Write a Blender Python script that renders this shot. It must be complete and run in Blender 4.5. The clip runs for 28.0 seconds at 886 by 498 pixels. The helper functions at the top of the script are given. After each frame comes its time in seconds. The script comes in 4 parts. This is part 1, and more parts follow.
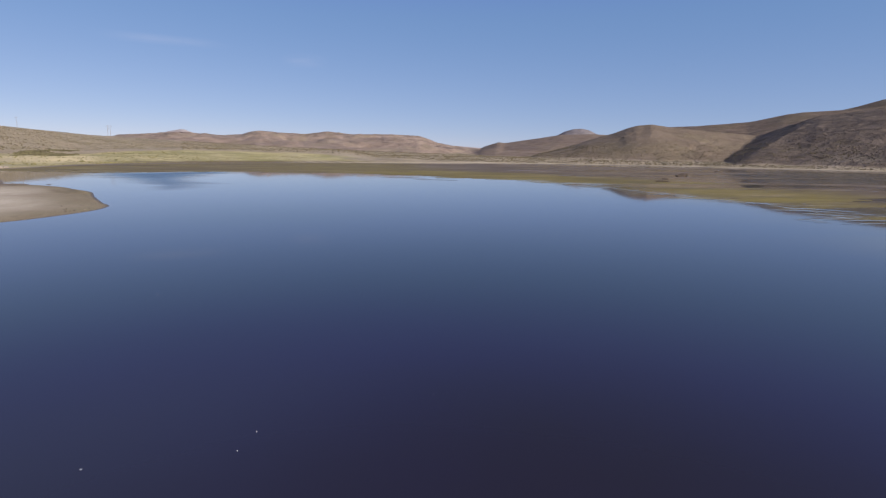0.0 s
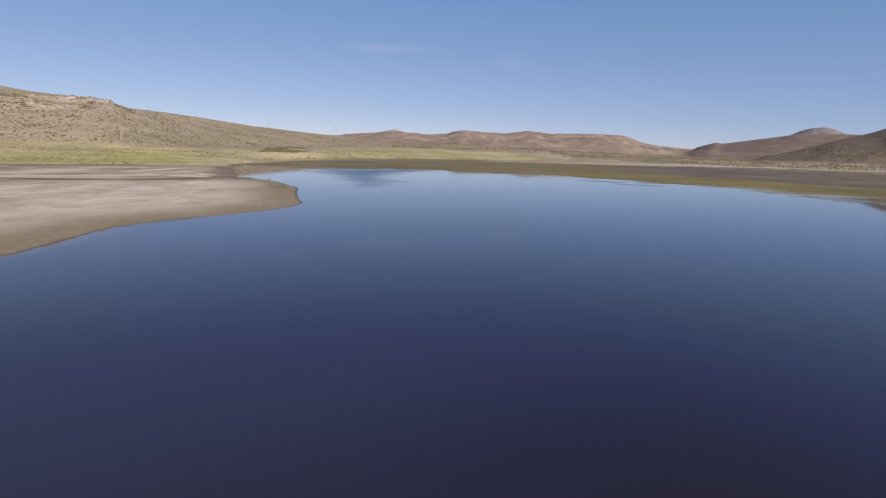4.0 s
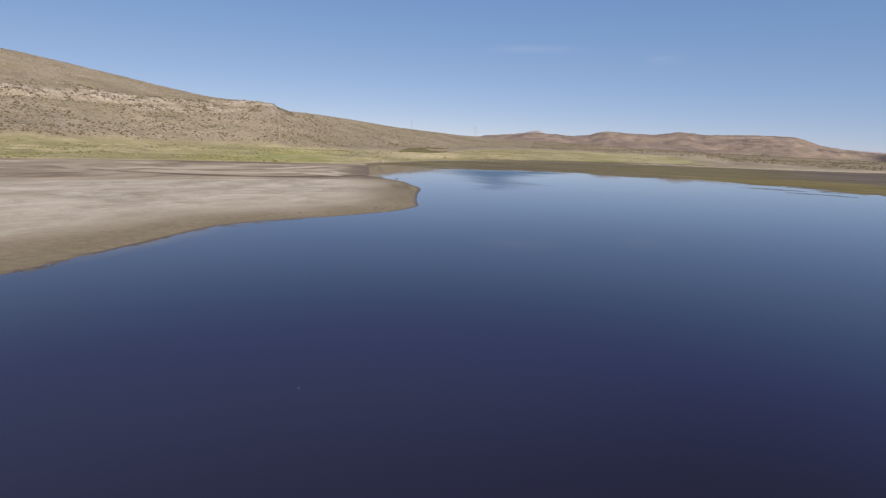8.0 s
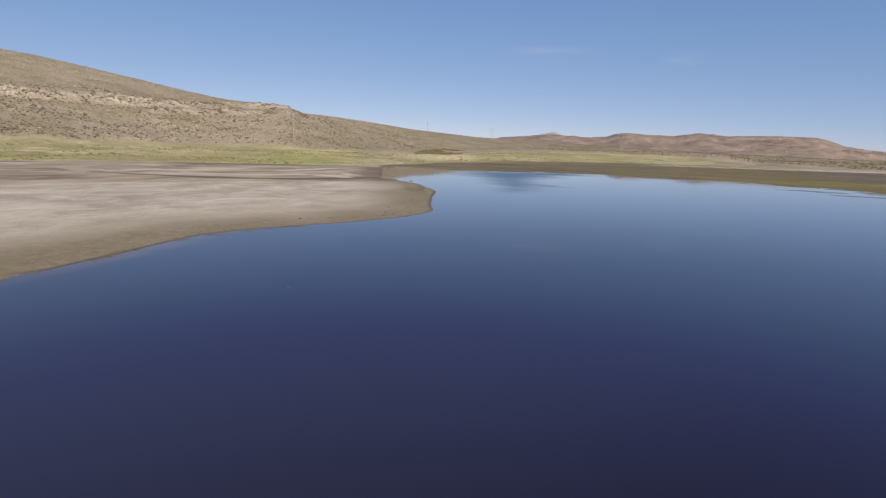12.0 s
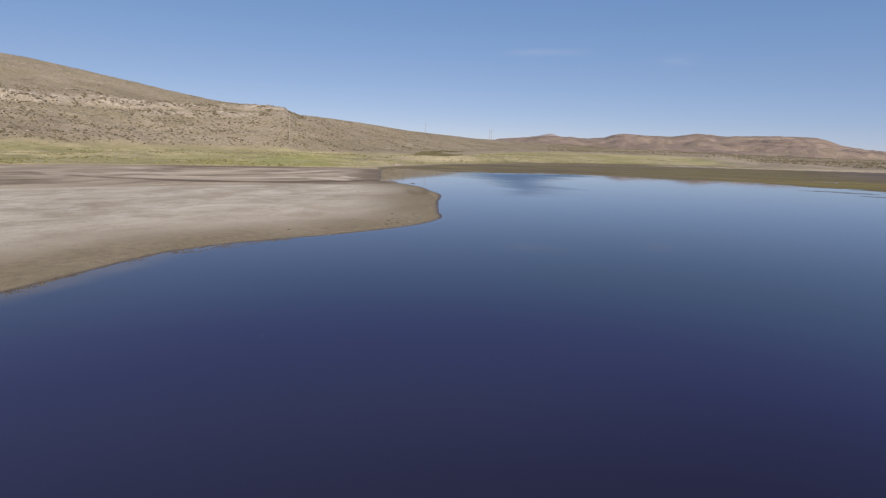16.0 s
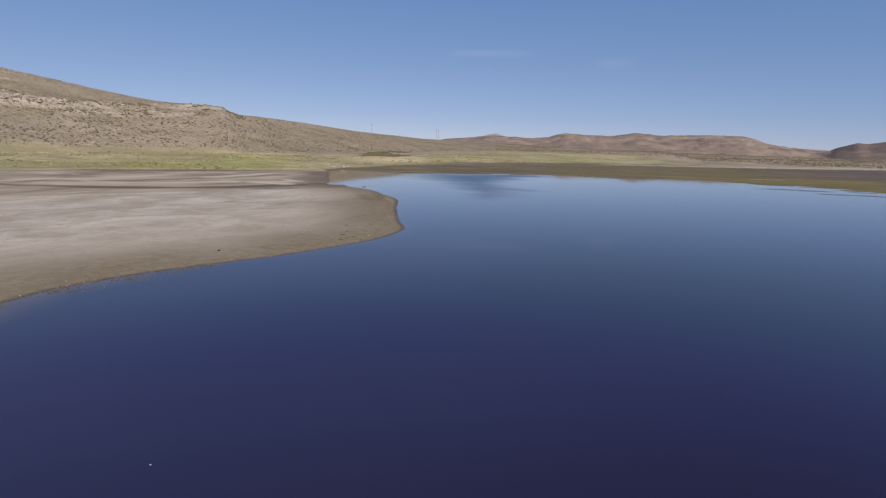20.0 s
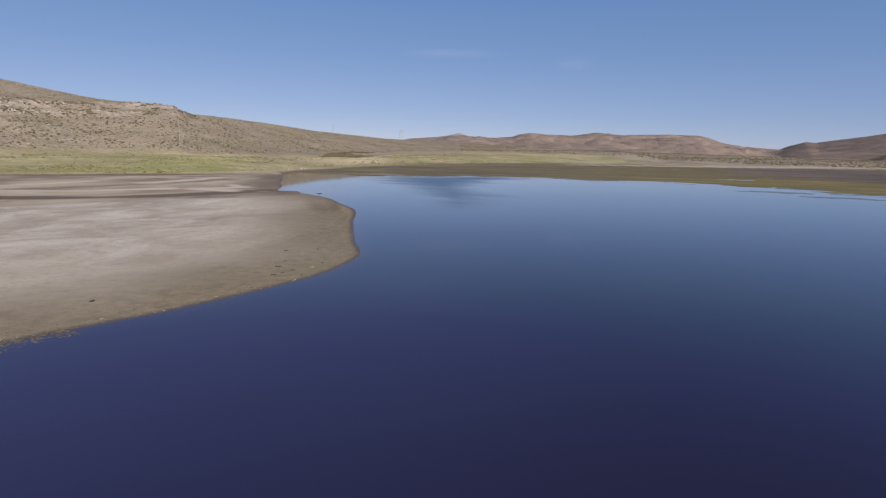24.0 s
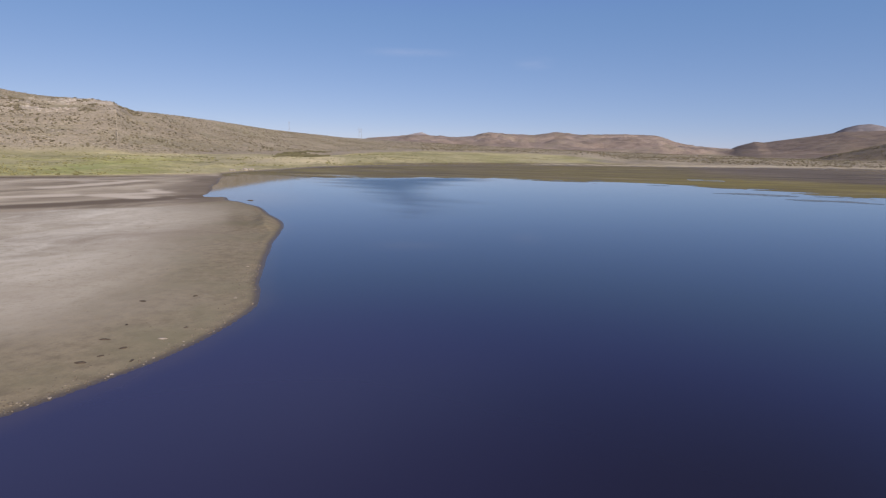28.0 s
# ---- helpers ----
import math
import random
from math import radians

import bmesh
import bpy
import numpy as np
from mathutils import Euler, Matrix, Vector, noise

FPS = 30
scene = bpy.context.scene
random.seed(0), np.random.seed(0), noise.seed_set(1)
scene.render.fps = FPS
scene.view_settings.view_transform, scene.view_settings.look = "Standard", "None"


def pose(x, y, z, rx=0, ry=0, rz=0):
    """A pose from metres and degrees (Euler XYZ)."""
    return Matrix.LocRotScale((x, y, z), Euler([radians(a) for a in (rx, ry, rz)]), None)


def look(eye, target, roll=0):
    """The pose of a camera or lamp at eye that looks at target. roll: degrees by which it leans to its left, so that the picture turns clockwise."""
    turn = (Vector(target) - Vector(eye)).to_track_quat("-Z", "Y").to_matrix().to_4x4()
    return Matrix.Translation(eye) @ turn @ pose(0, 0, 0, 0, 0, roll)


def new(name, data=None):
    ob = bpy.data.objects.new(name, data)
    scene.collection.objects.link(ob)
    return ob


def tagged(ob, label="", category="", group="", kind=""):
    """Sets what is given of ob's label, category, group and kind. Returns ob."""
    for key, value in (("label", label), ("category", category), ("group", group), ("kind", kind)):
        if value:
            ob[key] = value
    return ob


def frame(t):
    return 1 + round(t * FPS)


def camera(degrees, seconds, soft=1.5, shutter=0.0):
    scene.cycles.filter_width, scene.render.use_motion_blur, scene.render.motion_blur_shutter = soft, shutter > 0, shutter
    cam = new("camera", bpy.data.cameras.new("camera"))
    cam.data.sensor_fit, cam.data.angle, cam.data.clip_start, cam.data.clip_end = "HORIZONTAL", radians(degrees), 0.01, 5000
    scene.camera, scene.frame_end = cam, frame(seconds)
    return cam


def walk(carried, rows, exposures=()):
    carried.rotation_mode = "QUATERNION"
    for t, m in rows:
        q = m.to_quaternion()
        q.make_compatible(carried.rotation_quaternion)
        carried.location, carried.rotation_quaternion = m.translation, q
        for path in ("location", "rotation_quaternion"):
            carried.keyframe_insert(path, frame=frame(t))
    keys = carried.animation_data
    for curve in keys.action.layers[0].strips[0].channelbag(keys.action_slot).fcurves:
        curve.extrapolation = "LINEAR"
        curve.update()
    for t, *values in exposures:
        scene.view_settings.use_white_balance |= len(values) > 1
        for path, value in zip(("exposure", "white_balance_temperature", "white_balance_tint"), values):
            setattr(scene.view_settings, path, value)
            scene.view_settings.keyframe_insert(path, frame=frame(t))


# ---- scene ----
LENS = 78.2
cam = camera(LENS, 28.0, soft=1.25)
PATH = [
    (0, (-3.288, -4.489, 8.728), (-3.095, -2.528, 8.387), 0.9),
    (1, (-3.034, -1.812, 8.8), (-2.973, 0.157, 8.457), 1.1),
    (2, (-2.58, 0.654, 8.914), (-2.706, 2.62, 8.567), 1.4),
    (3, (-2.286, 2.689, 8.786), (-2.596, 4.633, 8.435), 1.5),
    (4, (-2.495, 5.603, 9.168), (-2.991, 7.508, 8.81), 1.6),
    (4.5, (-2.442, 7.158, 9.309), (-3.024, 9.037, 8.948), 1.8),
    (6.5, (-2.906, 12.263, 9.21), (-3.759, 14.034, 8.841), 2.0),
    (7, (-3.17, 13.47, 9.107), (-4.086, 15.208, 8.737), 2.1),
    (7.5, (-3.582, 14.61, 8.964), (-4.516, 16.339, 8.595), 2.1),
    (8, (-4.055, 15.676, 8.843), (-5.005, 17.397, 8.475), 2.0),
    (9, (-4.909, 17.616, 8.74), (-5.881, 19.325, 8.374), 1.8),
    (10, (-5.923, 19.256, 8.534), (-6.908, 20.959, 8.171), 1.8),
    (11, (-7.093, 20.784, 8.42), (-8.084, 22.483, 8.058), 1.8),
    (12, (-8.122, 22.528, 8.322), (-9.122, 24.222, 7.96), 1.8),
    (14.5, (-11.541, 27.185, 7.99), (-12.56, 28.869, 7.633), 1.6),
    (15, (-12.336, 28.029, 7.928), (-13.354, 29.713, 7.572), 1.6),
    (15.5, (-13.214, 28.829, 7.896), (-14.220, 30.521, 7.541), 1.5),
    (16, (-14.127, 29.61, 7.889), (-15.121, 31.308, 7.534), 1.5),
    (16.5, (-15.008, 30.403, 7.897), (-15.995, 32.106, 7.542), 1.5),
    (17, (-15.817, 31.236, 7.904), (-16.782, 32.952, 7.549), 1.5),
    (18, (-17.28, 32.999, 7.753), (-18.19, 34.745, 7.4), 1.3),
    (19, (-18.842, 34.637, 7.807), (-19.702, 36.409, 7.456), 1.2),
    (20, (-19.985, 36.503, 7.864), (-20.813, 38.29, 7.514), 1.1),
    (21, (-21.123, 38.549, 8.232), (-21.908, 40.355, 7.881), 1.2),
    (22, (-22.201, 40.702, 8.411), (-22.953, 42.521, 8.062), 1.1),
    (22.5, (-22.873, 41.956, 8.395), (-23.612, 43.782, 8.046), 1.0),
    (24.5, (-25.377, 48.543, 8.332), (-26.081, 50.382, 7.983), 0.9),
    (25, (-25.774, 50.17, 8.357), (-26.471, 52.012, 8.007), 0.9),
    (26, (-26.883, 53.645, 8.379), (-27.552, 55.497, 8.03), 0.8),
    (27, (-27.884, 57.298, 8.471), (-28.519, 59.163, 8.121), 0.8),
    (28, (-28.958, 60.982, 8.374), (-29.539, 62.864, 8.025), 0.9),
]
EXPOSURES = [(0, 0.37, 6420, 17), (4, 0.36, 6570, 16), (8, 0.34, 6580, 14), (15, 0.32, 6540, 14), (17, 0.26, 6440, 15), (19, 0.17, 6340, 16),
             (22, 0.11, 6280, 17), (25, 0.20, 6270, 17), (28, 0.28, 6270, 17)]
walk(cam, [(t, look(eye, target, roll)) for t, eye, target, roll in PATH], EXPOSURES)

# ---- world, sun and exposure ----
SUN_BEARING = radians(130.6)      # clockwise from +y
SUN_HEIGHT = radians(26.4)
world = bpy.data.worlds.new("sky")
scene.world = world
world.use_nodes = True
wn, wl = world.node_tree.nodes, world.node_tree.links
sky = wn.new("ShaderNodeTexSky")
sky.sky_type = "NISHITA"
sky.sun_disc = False
sky.sun_elevation, sky.sun_rotation = SUN_HEIGHT, SUN_BEARING
sky.altitude, sky.air_density, sky.dust_density, sky.ozone_density = 3800, 1.0, 0.15, 1.5
# thin high haze veils the sky: it evens the gradient
veil = wn.new("ShaderNodeMix")
veil.data_type, veil.blend_type = "RGBA", "MULTIPLY"
veil.inputs[0].default_value = 1.0
veil.inputs[7].default_value = (0.50, 0.39, 0.325, 1)
wl.new(sky.outputs["Color"], veil.inputs[6])
haze = wn.new("ShaderNodeMix")
haze.data_type, haze.blend_type = "RGBA", "ADD"
haze.inputs[0].default_value = 1.0
haze.inputs[7].default_value = (0.98, 1.90, 3.60, 1)
wl.new(veil.outputs[2], haze.inputs[6])
where = wn.new("ShaderNodeTexCoord").outputs["Generated"]
to_sun = Vector((math.sin(SUN_BEARING) * math.cos(SUN_HEIGHT), math.cos(SUN_BEARING) * math.cos(SUN_HEIGHT), math.sin(SUN_HEIGHT)))


def sky_along(way, lo, hi):
    """From 0 to 1 as the sky's direction turns towards that way."""
    dot = wn.new("ShaderNodeVectorMath")
    dot.operation = "DOT_PRODUCT"
    dot.inputs[1].default_value = way
    wl.new(where, dot.inputs[0])
    span = wn.new("ShaderNodeMapRange")
    span.interpolation_type = "SMOOTHSTEP"
    for key, value in (("From Min", lo), ("From Max", hi), ("To Min", 0.0), ("To Max", 1.0)):
        span.inputs[key].default_value = value
    wl.new(dot.outputs["Value"], span.inputs["Value"])
    return span.outputs["Result"]


def sky_math(op, a, b):
    node = wn.new("ShaderNodeMath")
    node.operation = op
    for k, v in enumerate((a, b)):
        if hasattr(v, "links"):
            wl.new(v, node.inputs[k])
        else:
            node.inputs[k].default_value = v
    return node.outputs[0]


def sky_mix(fac, under, colour, blend):
    node = wn.new("ShaderNodeMix")
    node.data_type, node.blend_type = "RGBA", blend
    node.inputs[7].default_value = (*colour, 1)
    wl.new(fac, node.inputs[0])
    wl.new(under, node.inputs[6])
    return node.outputs[2]


# the thin mountain air turns a deeper violet blue towards the zenith, and is darkest square to the sun
tone = sky_mix(sky_along((0, 0, 1), 0.08, 0.27), haze.outputs[2], (0.86, 0.95, 0.985), "MULTIPLY")
tone = sky_mix(sky_along((0, 0, 1), 0.215, 0.37), tone, (0.89, 0.76, 1.10), "MULTIPLY")
tone = sky_mix(sky_math("MULTIPLY", sky_along((0, 0, 1), 0.30, 0.56), sky_along(to_sun, -0.55, -0.05)), tone, (0.40, 0.45, 0.34), "MULTIPLY")
tone = sky_mix(sky_math("MULTIPLY", sky_along((0, 0, 1), 0.28, 0.48), sky_along(-to_sun, 0.28, 0.62)), tone, (1.55, 1.50, 1.25), "MULTIPLY")
# two faint wisps of cirrus
stretch = wn.new("ShaderNodeMapping")
stretch.inputs["Scale"].default_value = (2.0, 2.0, 12.0)
wl.new(where, stretch.inputs["Vector"])
cirrus = wn.new("ShaderNodeTexNoise")
cirrus.inputs["Scale"].default_value, cirrus.inputs["Detail"].default_value, cirrus.inputs["Roughness"].default_value = 2.6, 7.0, 0.6
wl.new(stretch.outputs["Vector"], cirrus.inputs["Vector"])
thin = wn.new("ShaderNodeMapRange")
for key, value in (("From Min", 0.36), ("From Max", 0.75), ("To Min", 0.0), ("To Max", 0.30)):
    thin.inputs[key].default_value = value
wl.new(cirrus.outputs["Fac"], thin.inputs["Value"])
for left, up, wide, high in ((20.5, 9.7, 6.0, 0.55), (8.3, 8.8, 2.6, 0.85)):
    a, e = radians(left), radians(up)
    side, rise = (math.cos(a), math.sin(a), 0.0), (math.sin(e) * math.sin(a), -math.sin(e) * math.cos(a), math.cos(e))
    masks = []
    for way, half in ((side, math.sin(radians(wide))), (rise, math.sin(radians(high)))):
        masks.append(sky_math("SUBTRACT", sky_along(way, -half, 0.0), sky_along(way, 0.0, half)))
    ahead = sky_along((-math.sin(a), math.cos(a), 0.0), 0.0, 0.2)
    tone = sky_mix(sky_math("MULTIPLY", sky_math("MULTIPLY", sky_math("MULTIPLY", *masks), ahead), thin.outputs["Result"]), tone, (5.2, 5.6, 6.9), "MIX")
wl.new(tone, wn["Background"].inputs["Color"])
wn["Background"].inputs["Strength"].default_value = 0.085

sun = new("sun", bpy.data.lights.new("sun", "SUN"))
sun.data.energy, sun.data.angle, sun.data.color = 5.0, radians(0.53), (1.0, 0.92, 0.80)
sun.matrix_world = look(to_sun * 300, (0, 0, 0))


# ---- materials ----
class Mat:
    """A node material with short calls for its parts."""

    def __init__(self, name, rough=0.9):
        self.m = bpy.data.materials.new(name)
        self.m.use_nodes = True
        self.n, self.l = self.m.node_tree.nodes, self.m.node_tree.links
        self.b = self.n["Principled BSDF"]
        self.b.inputs["Roughness"].default_value = rough
        self.b.inputs["Specular IOR Level"].default_value = 0.25
        self.co = self.n.new("ShaderNodeTexCoord").outputs["Object"]

    def set(self, key, value):
        if hasattr(value, "links"):
            self.l.new(value, self.b.inputs[key])
        else:
            self.b.inputs[key].default_value = value

    def scaled(self, sx, sy, sz=1.0, turn=0.0):
        mp = self.n.new("ShaderNodeMapping")
        mp.inputs["Scale"].default_value = (sx, sy, sz)
        mp.inputs["Rotation"].default_value = (0, 0, turn)
        self.l.new(self.co, mp.inputs["Vector"])
        return mp.outputs["Vector"]

    def noise(self, scale, detail=4.0, rough=0.55, vec=None, distort=0.0):
        t = self.n.new("ShaderNodeTexNoise")
        t.inputs["Scale"].default_value, t.inputs["Detail"].default_value = scale, detail
        t.inputs["Roughness"].default_value, t.inputs["Distortion"].default_value = rough, distort
        self.l.new(vec or self.co, t.inputs["Vector"])
        return t.outputs["Fac"]

    def attr(self, name):
        t = self.n.new("ShaderNodeAttribute")
        t.attribute_name = name
        return t.outputs["Fac"]

    def span(self, fac, lo, hi, a=0.0, b=1.0):
        t = self.n.new("ShaderNodeMapRange")
        t.inputs["From Min"].default_value, t.inputs["From Max"].default_value = lo, hi
        t.inputs["To Min"].default_value, t.inputs["To Max"].default_value = a, b
        self.l.new(fac, t.inputs["Value"])
        return t.outputs["Result"]

    def math(self, op, a, b):
        t = self.n.new("ShaderNodeMath")
        t.operation = op
        for k, v in enumerate((a, b)):
            if hasattr(v, "links"):
                self.l.new(v, t.inputs[k])
            else:
                t.inputs[k].default_value = v
        return t.outputs[0]

    def mix(self, fac, a, b):
        t = self.n.new("ShaderNodeMix")
        t.data_type = "RGBA"
        for k, v in ((0, fac), (6, a), (7, b)):
            if hasattr(v, "links"):
                self.l.new(v, t.inputs[k])
            else:
                t.inputs[k].default_value = (*v, 1.0) if isinstance(v, tuple) else v
        return t.outputs[2]

    def bump(self, fac, strength, distance):
        t = self.n.new("ShaderNodeBump")
        t.inputs["Strength"].default_value, t.inputs["Distance"].default_value = strength, distance
        self.l.new(fac, t.inputs["Height"])
        self.l.new(t.outputs["Normal"], self.b.inputs["Normal"])
        return t

    def random(self):
        return self.n.new("ShaderNodeObjectInfo").outputs["Random"]

    def island(self):
        return self.n.new("ShaderNodeNewGeometry").outputs["Random Per Island"]


def ground_material():
    s = Mat("dry_ground", 0.92)
    # hillside: dry earth with bunch grass and paler stony streaks
    big, mid, fine = s.noise(0.006, 5), s.noise(0.035, 5, 0.6), s.noise(0.3, 4, 0.7)
    hill = s.mix(s.span(big, 0.35, 0.65), (0.246, 0.206, 0.148), (0.362, 0.306, 0.224))
    hill = s.mix(s.span(mid, 0.46, 0.70, 0.0, 0.7), hill, (0.410, 0.353, 0.264))
    hill = s.mix(s.span(s.noise(0.018, 5, 0.7), 0.48, 0.66, 0.0, 0.6), hill, (0.216, 0.196, 0.108))
    hill = s.mix(s.span(fine, 0.50, 0.66, 0.0, 0.55), hill, (0.180, 0.152, 0.096))
    # far knolls, greyed by a little painted haze of distance
    red = s.mix(s.span(mid, 0.38, 0.62), (0.196, 0.144, 0.120), (0.325, 0.248, 0.216))
    red = s.mix(s.span(fine, 0.50, 0.68, 0.0, 0.6), red, (0.120, 0.095, 0.062))
    red = s.mix(s.span(s.noise(0.012, 6, 0.65), 0.50, 0.62, 0.0, 0.7), red, (0.250, 0.208, 0.150))
    sombre = s.mix(s.span(mid, 0.36, 0.64), (0.098, 0.070, 0.053), (0.168, 0.124, 0.093))
    sombre = s.mix(s.span(s.noise(0.01, 6, 0.7), 0.46, 0.62, 0.0, 0.7), sombre, (0.136, 0.110, 0.066))
    sombre = s.mix(s.attr("spur"), sombre, s.mix(s.span(s.noise(0.045, 6, 0.75, None, 0.6), 0.38, 0.62), (0.052, 0.041, 0.037), (0.150, 0.117, 0.095)))
    # crags and screes on the far knolls
    red = s.mix(s.span(s.noise(0.013, 6, 0.7, None, 0.8), 0.57, 0.66, 0.0, 0.65), red, (0.120, 0.084, 0.070))
    red = s.mix(s.span(s.noise(0.009, 6, 0.7, s.scaled(1.0, 1.0, 3.0), 0.6), 0.56, 0.66, 0.0, 0.6), red, (0.400, 0.318, 0.280))
    red = s.mix(s.attr("sombre"), red, sombre)
    # haze of distance painted in: the mesa turned bluish grey, far peaks pale
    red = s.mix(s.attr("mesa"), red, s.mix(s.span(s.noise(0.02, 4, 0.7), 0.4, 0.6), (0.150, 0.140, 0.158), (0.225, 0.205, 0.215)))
    red = s.mix(s.attr("far_haze"), red, (0.420, 0.375, 0.375))
    hill = s.mix(s.attr("red"), hill, red)
    grit = s.noise(0.55, 3, 0.8)
    hill = s.mix(s.span(grit, 0.54, 0.66, 0.0, 0.65), hill, (0.132, 0.106, 0.072))
    hill = s.mix(s.span(grit, 0.44, 0.34, 0.0, 0.50), hill, (0.430, 0.362, 0.284))
    clump = s.noise(0.07, 5, 0.75, None, 0.5)
    hill = s.mix(s.span(clump, 0.56, 0.66, 0.0, 0.55), hill, (0.120, 0.098, 0.055))
    pale = s.mix(s.span(s.noise(0.12, 5, 0.7), 0.40, 0.60), (0.310, 0.262, 0.208), (0.540, 0.478, 0.405))
    hill = s.mix(s.math("MULTIPLY", s.attr("ledge"), s.span(s.noise(0.05, 4, 0.7), 0.35, 0.6)), hill, pale)
    # meadow: yellow-green grass in patches
    lush = s.math("MULTIPLY", s.attr("lush"), s.span(s.noise(0.025, 5, 0.65), 0.40, 0.60))
    grass = s.mix(s.span(s.noise(0.03, 5, 0.65), 0.36, 0.64), (0.345, 0.312, 0.162), (0.480, 0.418, 0.240))
    grass = s.mix(s.span(s.noise(0.06, 6, 0.7, s.scaled(0.5, 1.0, 1.0, -0.8)), 0.53, 0.64, 0.0, 0.7), grass, (0.215, 0.205, 0.095))
    grass = s.mix(s.span(s.noise(0.012, 5, 0.65), 0.48, 0.60, 0.0, 0.8), grass, (0.235, 0.222, 0.098))
    grass = s.mix(s.span(s.noise(0.016, 5, 0.7, s.scaled(1.0, 1.0, 1.0, 1.9)), 0.54, 0.66, 0.0, 0.8), grass, (0.500, 0.425, 0.255))
    grass = s.mix(lush, grass, s.mix(s.span(s.noise(0.02, 5, 0.7), 0.42, 0.60), (0.285, 0.282, 0.085), (0.450, 0.420, 0.165)))
    grass = s.mix(s.span(s.noise(0.22, 4, 0.7), 0.45, 0.70, 0.0, 0.6), grass, (0.180, 0.170, 0.070))
    grass = s.mix(s.math("MULTIPLY", s.attr("fresh"), s.span(s.noise(0.05, 5, 0.7), 0.35, 0.6)), grass, (0.225, 0.275, 0.082))
    grass = s.mix(s.attr("straw"), grass, (0.540, 0.460, 0.285))
    land = s.mix(s.attr("meadow"), hill, grass)
    # flats: pale dried sand, salt crust, grey-brown mud
    streak = s.noise(0.055, 7, 0.6, s.scaled(1.0, 0.7, 1.0, 0.55), 0.9)
    sand = s.mix(s.span(streak, 0.34, 0.66), (0.312, 0.268, 0.203), (0.495, 0.440, 0.348))
    sand = s.mix(s.math("MULTIPLY", s.attr("crust"), s.span(s.noise(0.16, 7, 0.7, s.scaled(1.0, 0.75, 1.0, 0.55), 0.8), 0.42, 0.64, 0.0, 0.75)), sand, (0.640, 0.592, 0.500))
    sand = s.mix(s.span(s.noise(0.9, 6, 0.75, None, 0.4), 0.50, 0.70, 0.0, 0.42), sand, (0.265, 0.215, 0.152))
    sand = s.mix(s.span(s.noise(2.2, 5, 0.8), 0.54, 0.68, 0.0, 0.36), sand, (0.210, 0.165, 0.115))
    sand = s.mix(s.span(s.noise(5.0, 4, 0.75), 0.55, 0.72, 0.0, 0.35), sand, (0.200, 0.160, 0.110))
    sand = s.mix(s.span(s.noise(0.042, 5, 0.6, s.scaled(1.0, 0.8, 1.0, 0.4), 0.7), 0.52, 0.66, 0.0, 0.5), sand, (0.285, 0.232, 0.172))
    silt = s.noise(0.07, 6, 0.62, s.scaled(1.0, 0.6, 1.0, 0.7), 0.8)
    mud = s.mix(s.span(silt, 0.36, 0.62), (0.220, 0.178, 0.124), (0.430, 0.366, 0.272))
    mud = s.mix(s.span(s.noise(0.045, 7, 0.7, s.scaled(1.0, 0.45, 1.0, 0.85), 0.6), 0.52, 0.66, 0.0, 0.8), mud, (0.160, 0.122, 0.082))
    mud = s.mix(s.span(s.noise(0.06, 7, 0.7, s.scaled(1.0, 0.4, 1.0, 0.95), 0.5), 0.57, 0.68, 0.0, 0.8), mud, (0.520, 0.450, 0.345))
    mud = s.mix(s.attr("channel"), mud, (0.140, 0.106, 0.072))
    flat = s.mix(s.attr("mud"), sand, mud)
    flat = s.mix(s.attr("salt"), flat, (0.560, 0.485, 0.385))
    land = s.mix(s.attr("flats"), land, flat)
    shore = s.mix(s.span(s.noise(1.1, 6, 0.8), 0.40, 0.60), (0.148, 0.116, 0.068), (0.252, 0.204, 0.124))
    shore = s.mix(s.span(s.noise(0.14, 5, 0.65), 0.46, 0.62, 0.0, 0.7), shore, (0.165, 0.148, 0.078))
    land = s.mix(s.attr("peat"), land, s.mix(s.span(s.noise(0.4, 4, 0.7), 0.4, 0.6), (0.085, 0.066, 0.040), (0.150, 0.118, 0.070)))
    land = s.mix(s.attr("track"), land, (0.500, 0.430, 0.320))
    land = s.mix(s.attr("damp"), land, shore)
    land = s.mix(s.attr("beach"), land, (0.440, 0.385, 0.300))
    land = s.mix(s.attr("wet"), land, (0.085, 0.066, 0.048))
    s.set("Base Color", land)
    s.set("Roughness", s.math("SUBTRACT", 0.93, s.math("MULTIPLY", s.attr("wet"), 0.55)))
    near = s.math("ADD", s.math("MULTIPLY", s.noise(0.6, 6, 0.7), 0.06), s.math("MULTIPLY", s.noise(6.0, 4, 0.7), 0.018))
    steep = s.math("ADD", s.math("MULTIPLY", s.noise(0.03, 6, 0.62, None, 0.6), 9.0), s.math("MULTIPLY", s.noise(0.25, 4, 0.7), 1.6))
    near = s.math("ADD", near, s.math("MULTIPLY", s.attr("meadow"), s.math("MULTIPLY", s.noise(0.12, 5, 0.65), 1.6)))
    s.bump(s.math("ADD", near, s.math("MULTIPLY", steep, s.attr("rough"))), 0.7, 1.0)
    return s.m


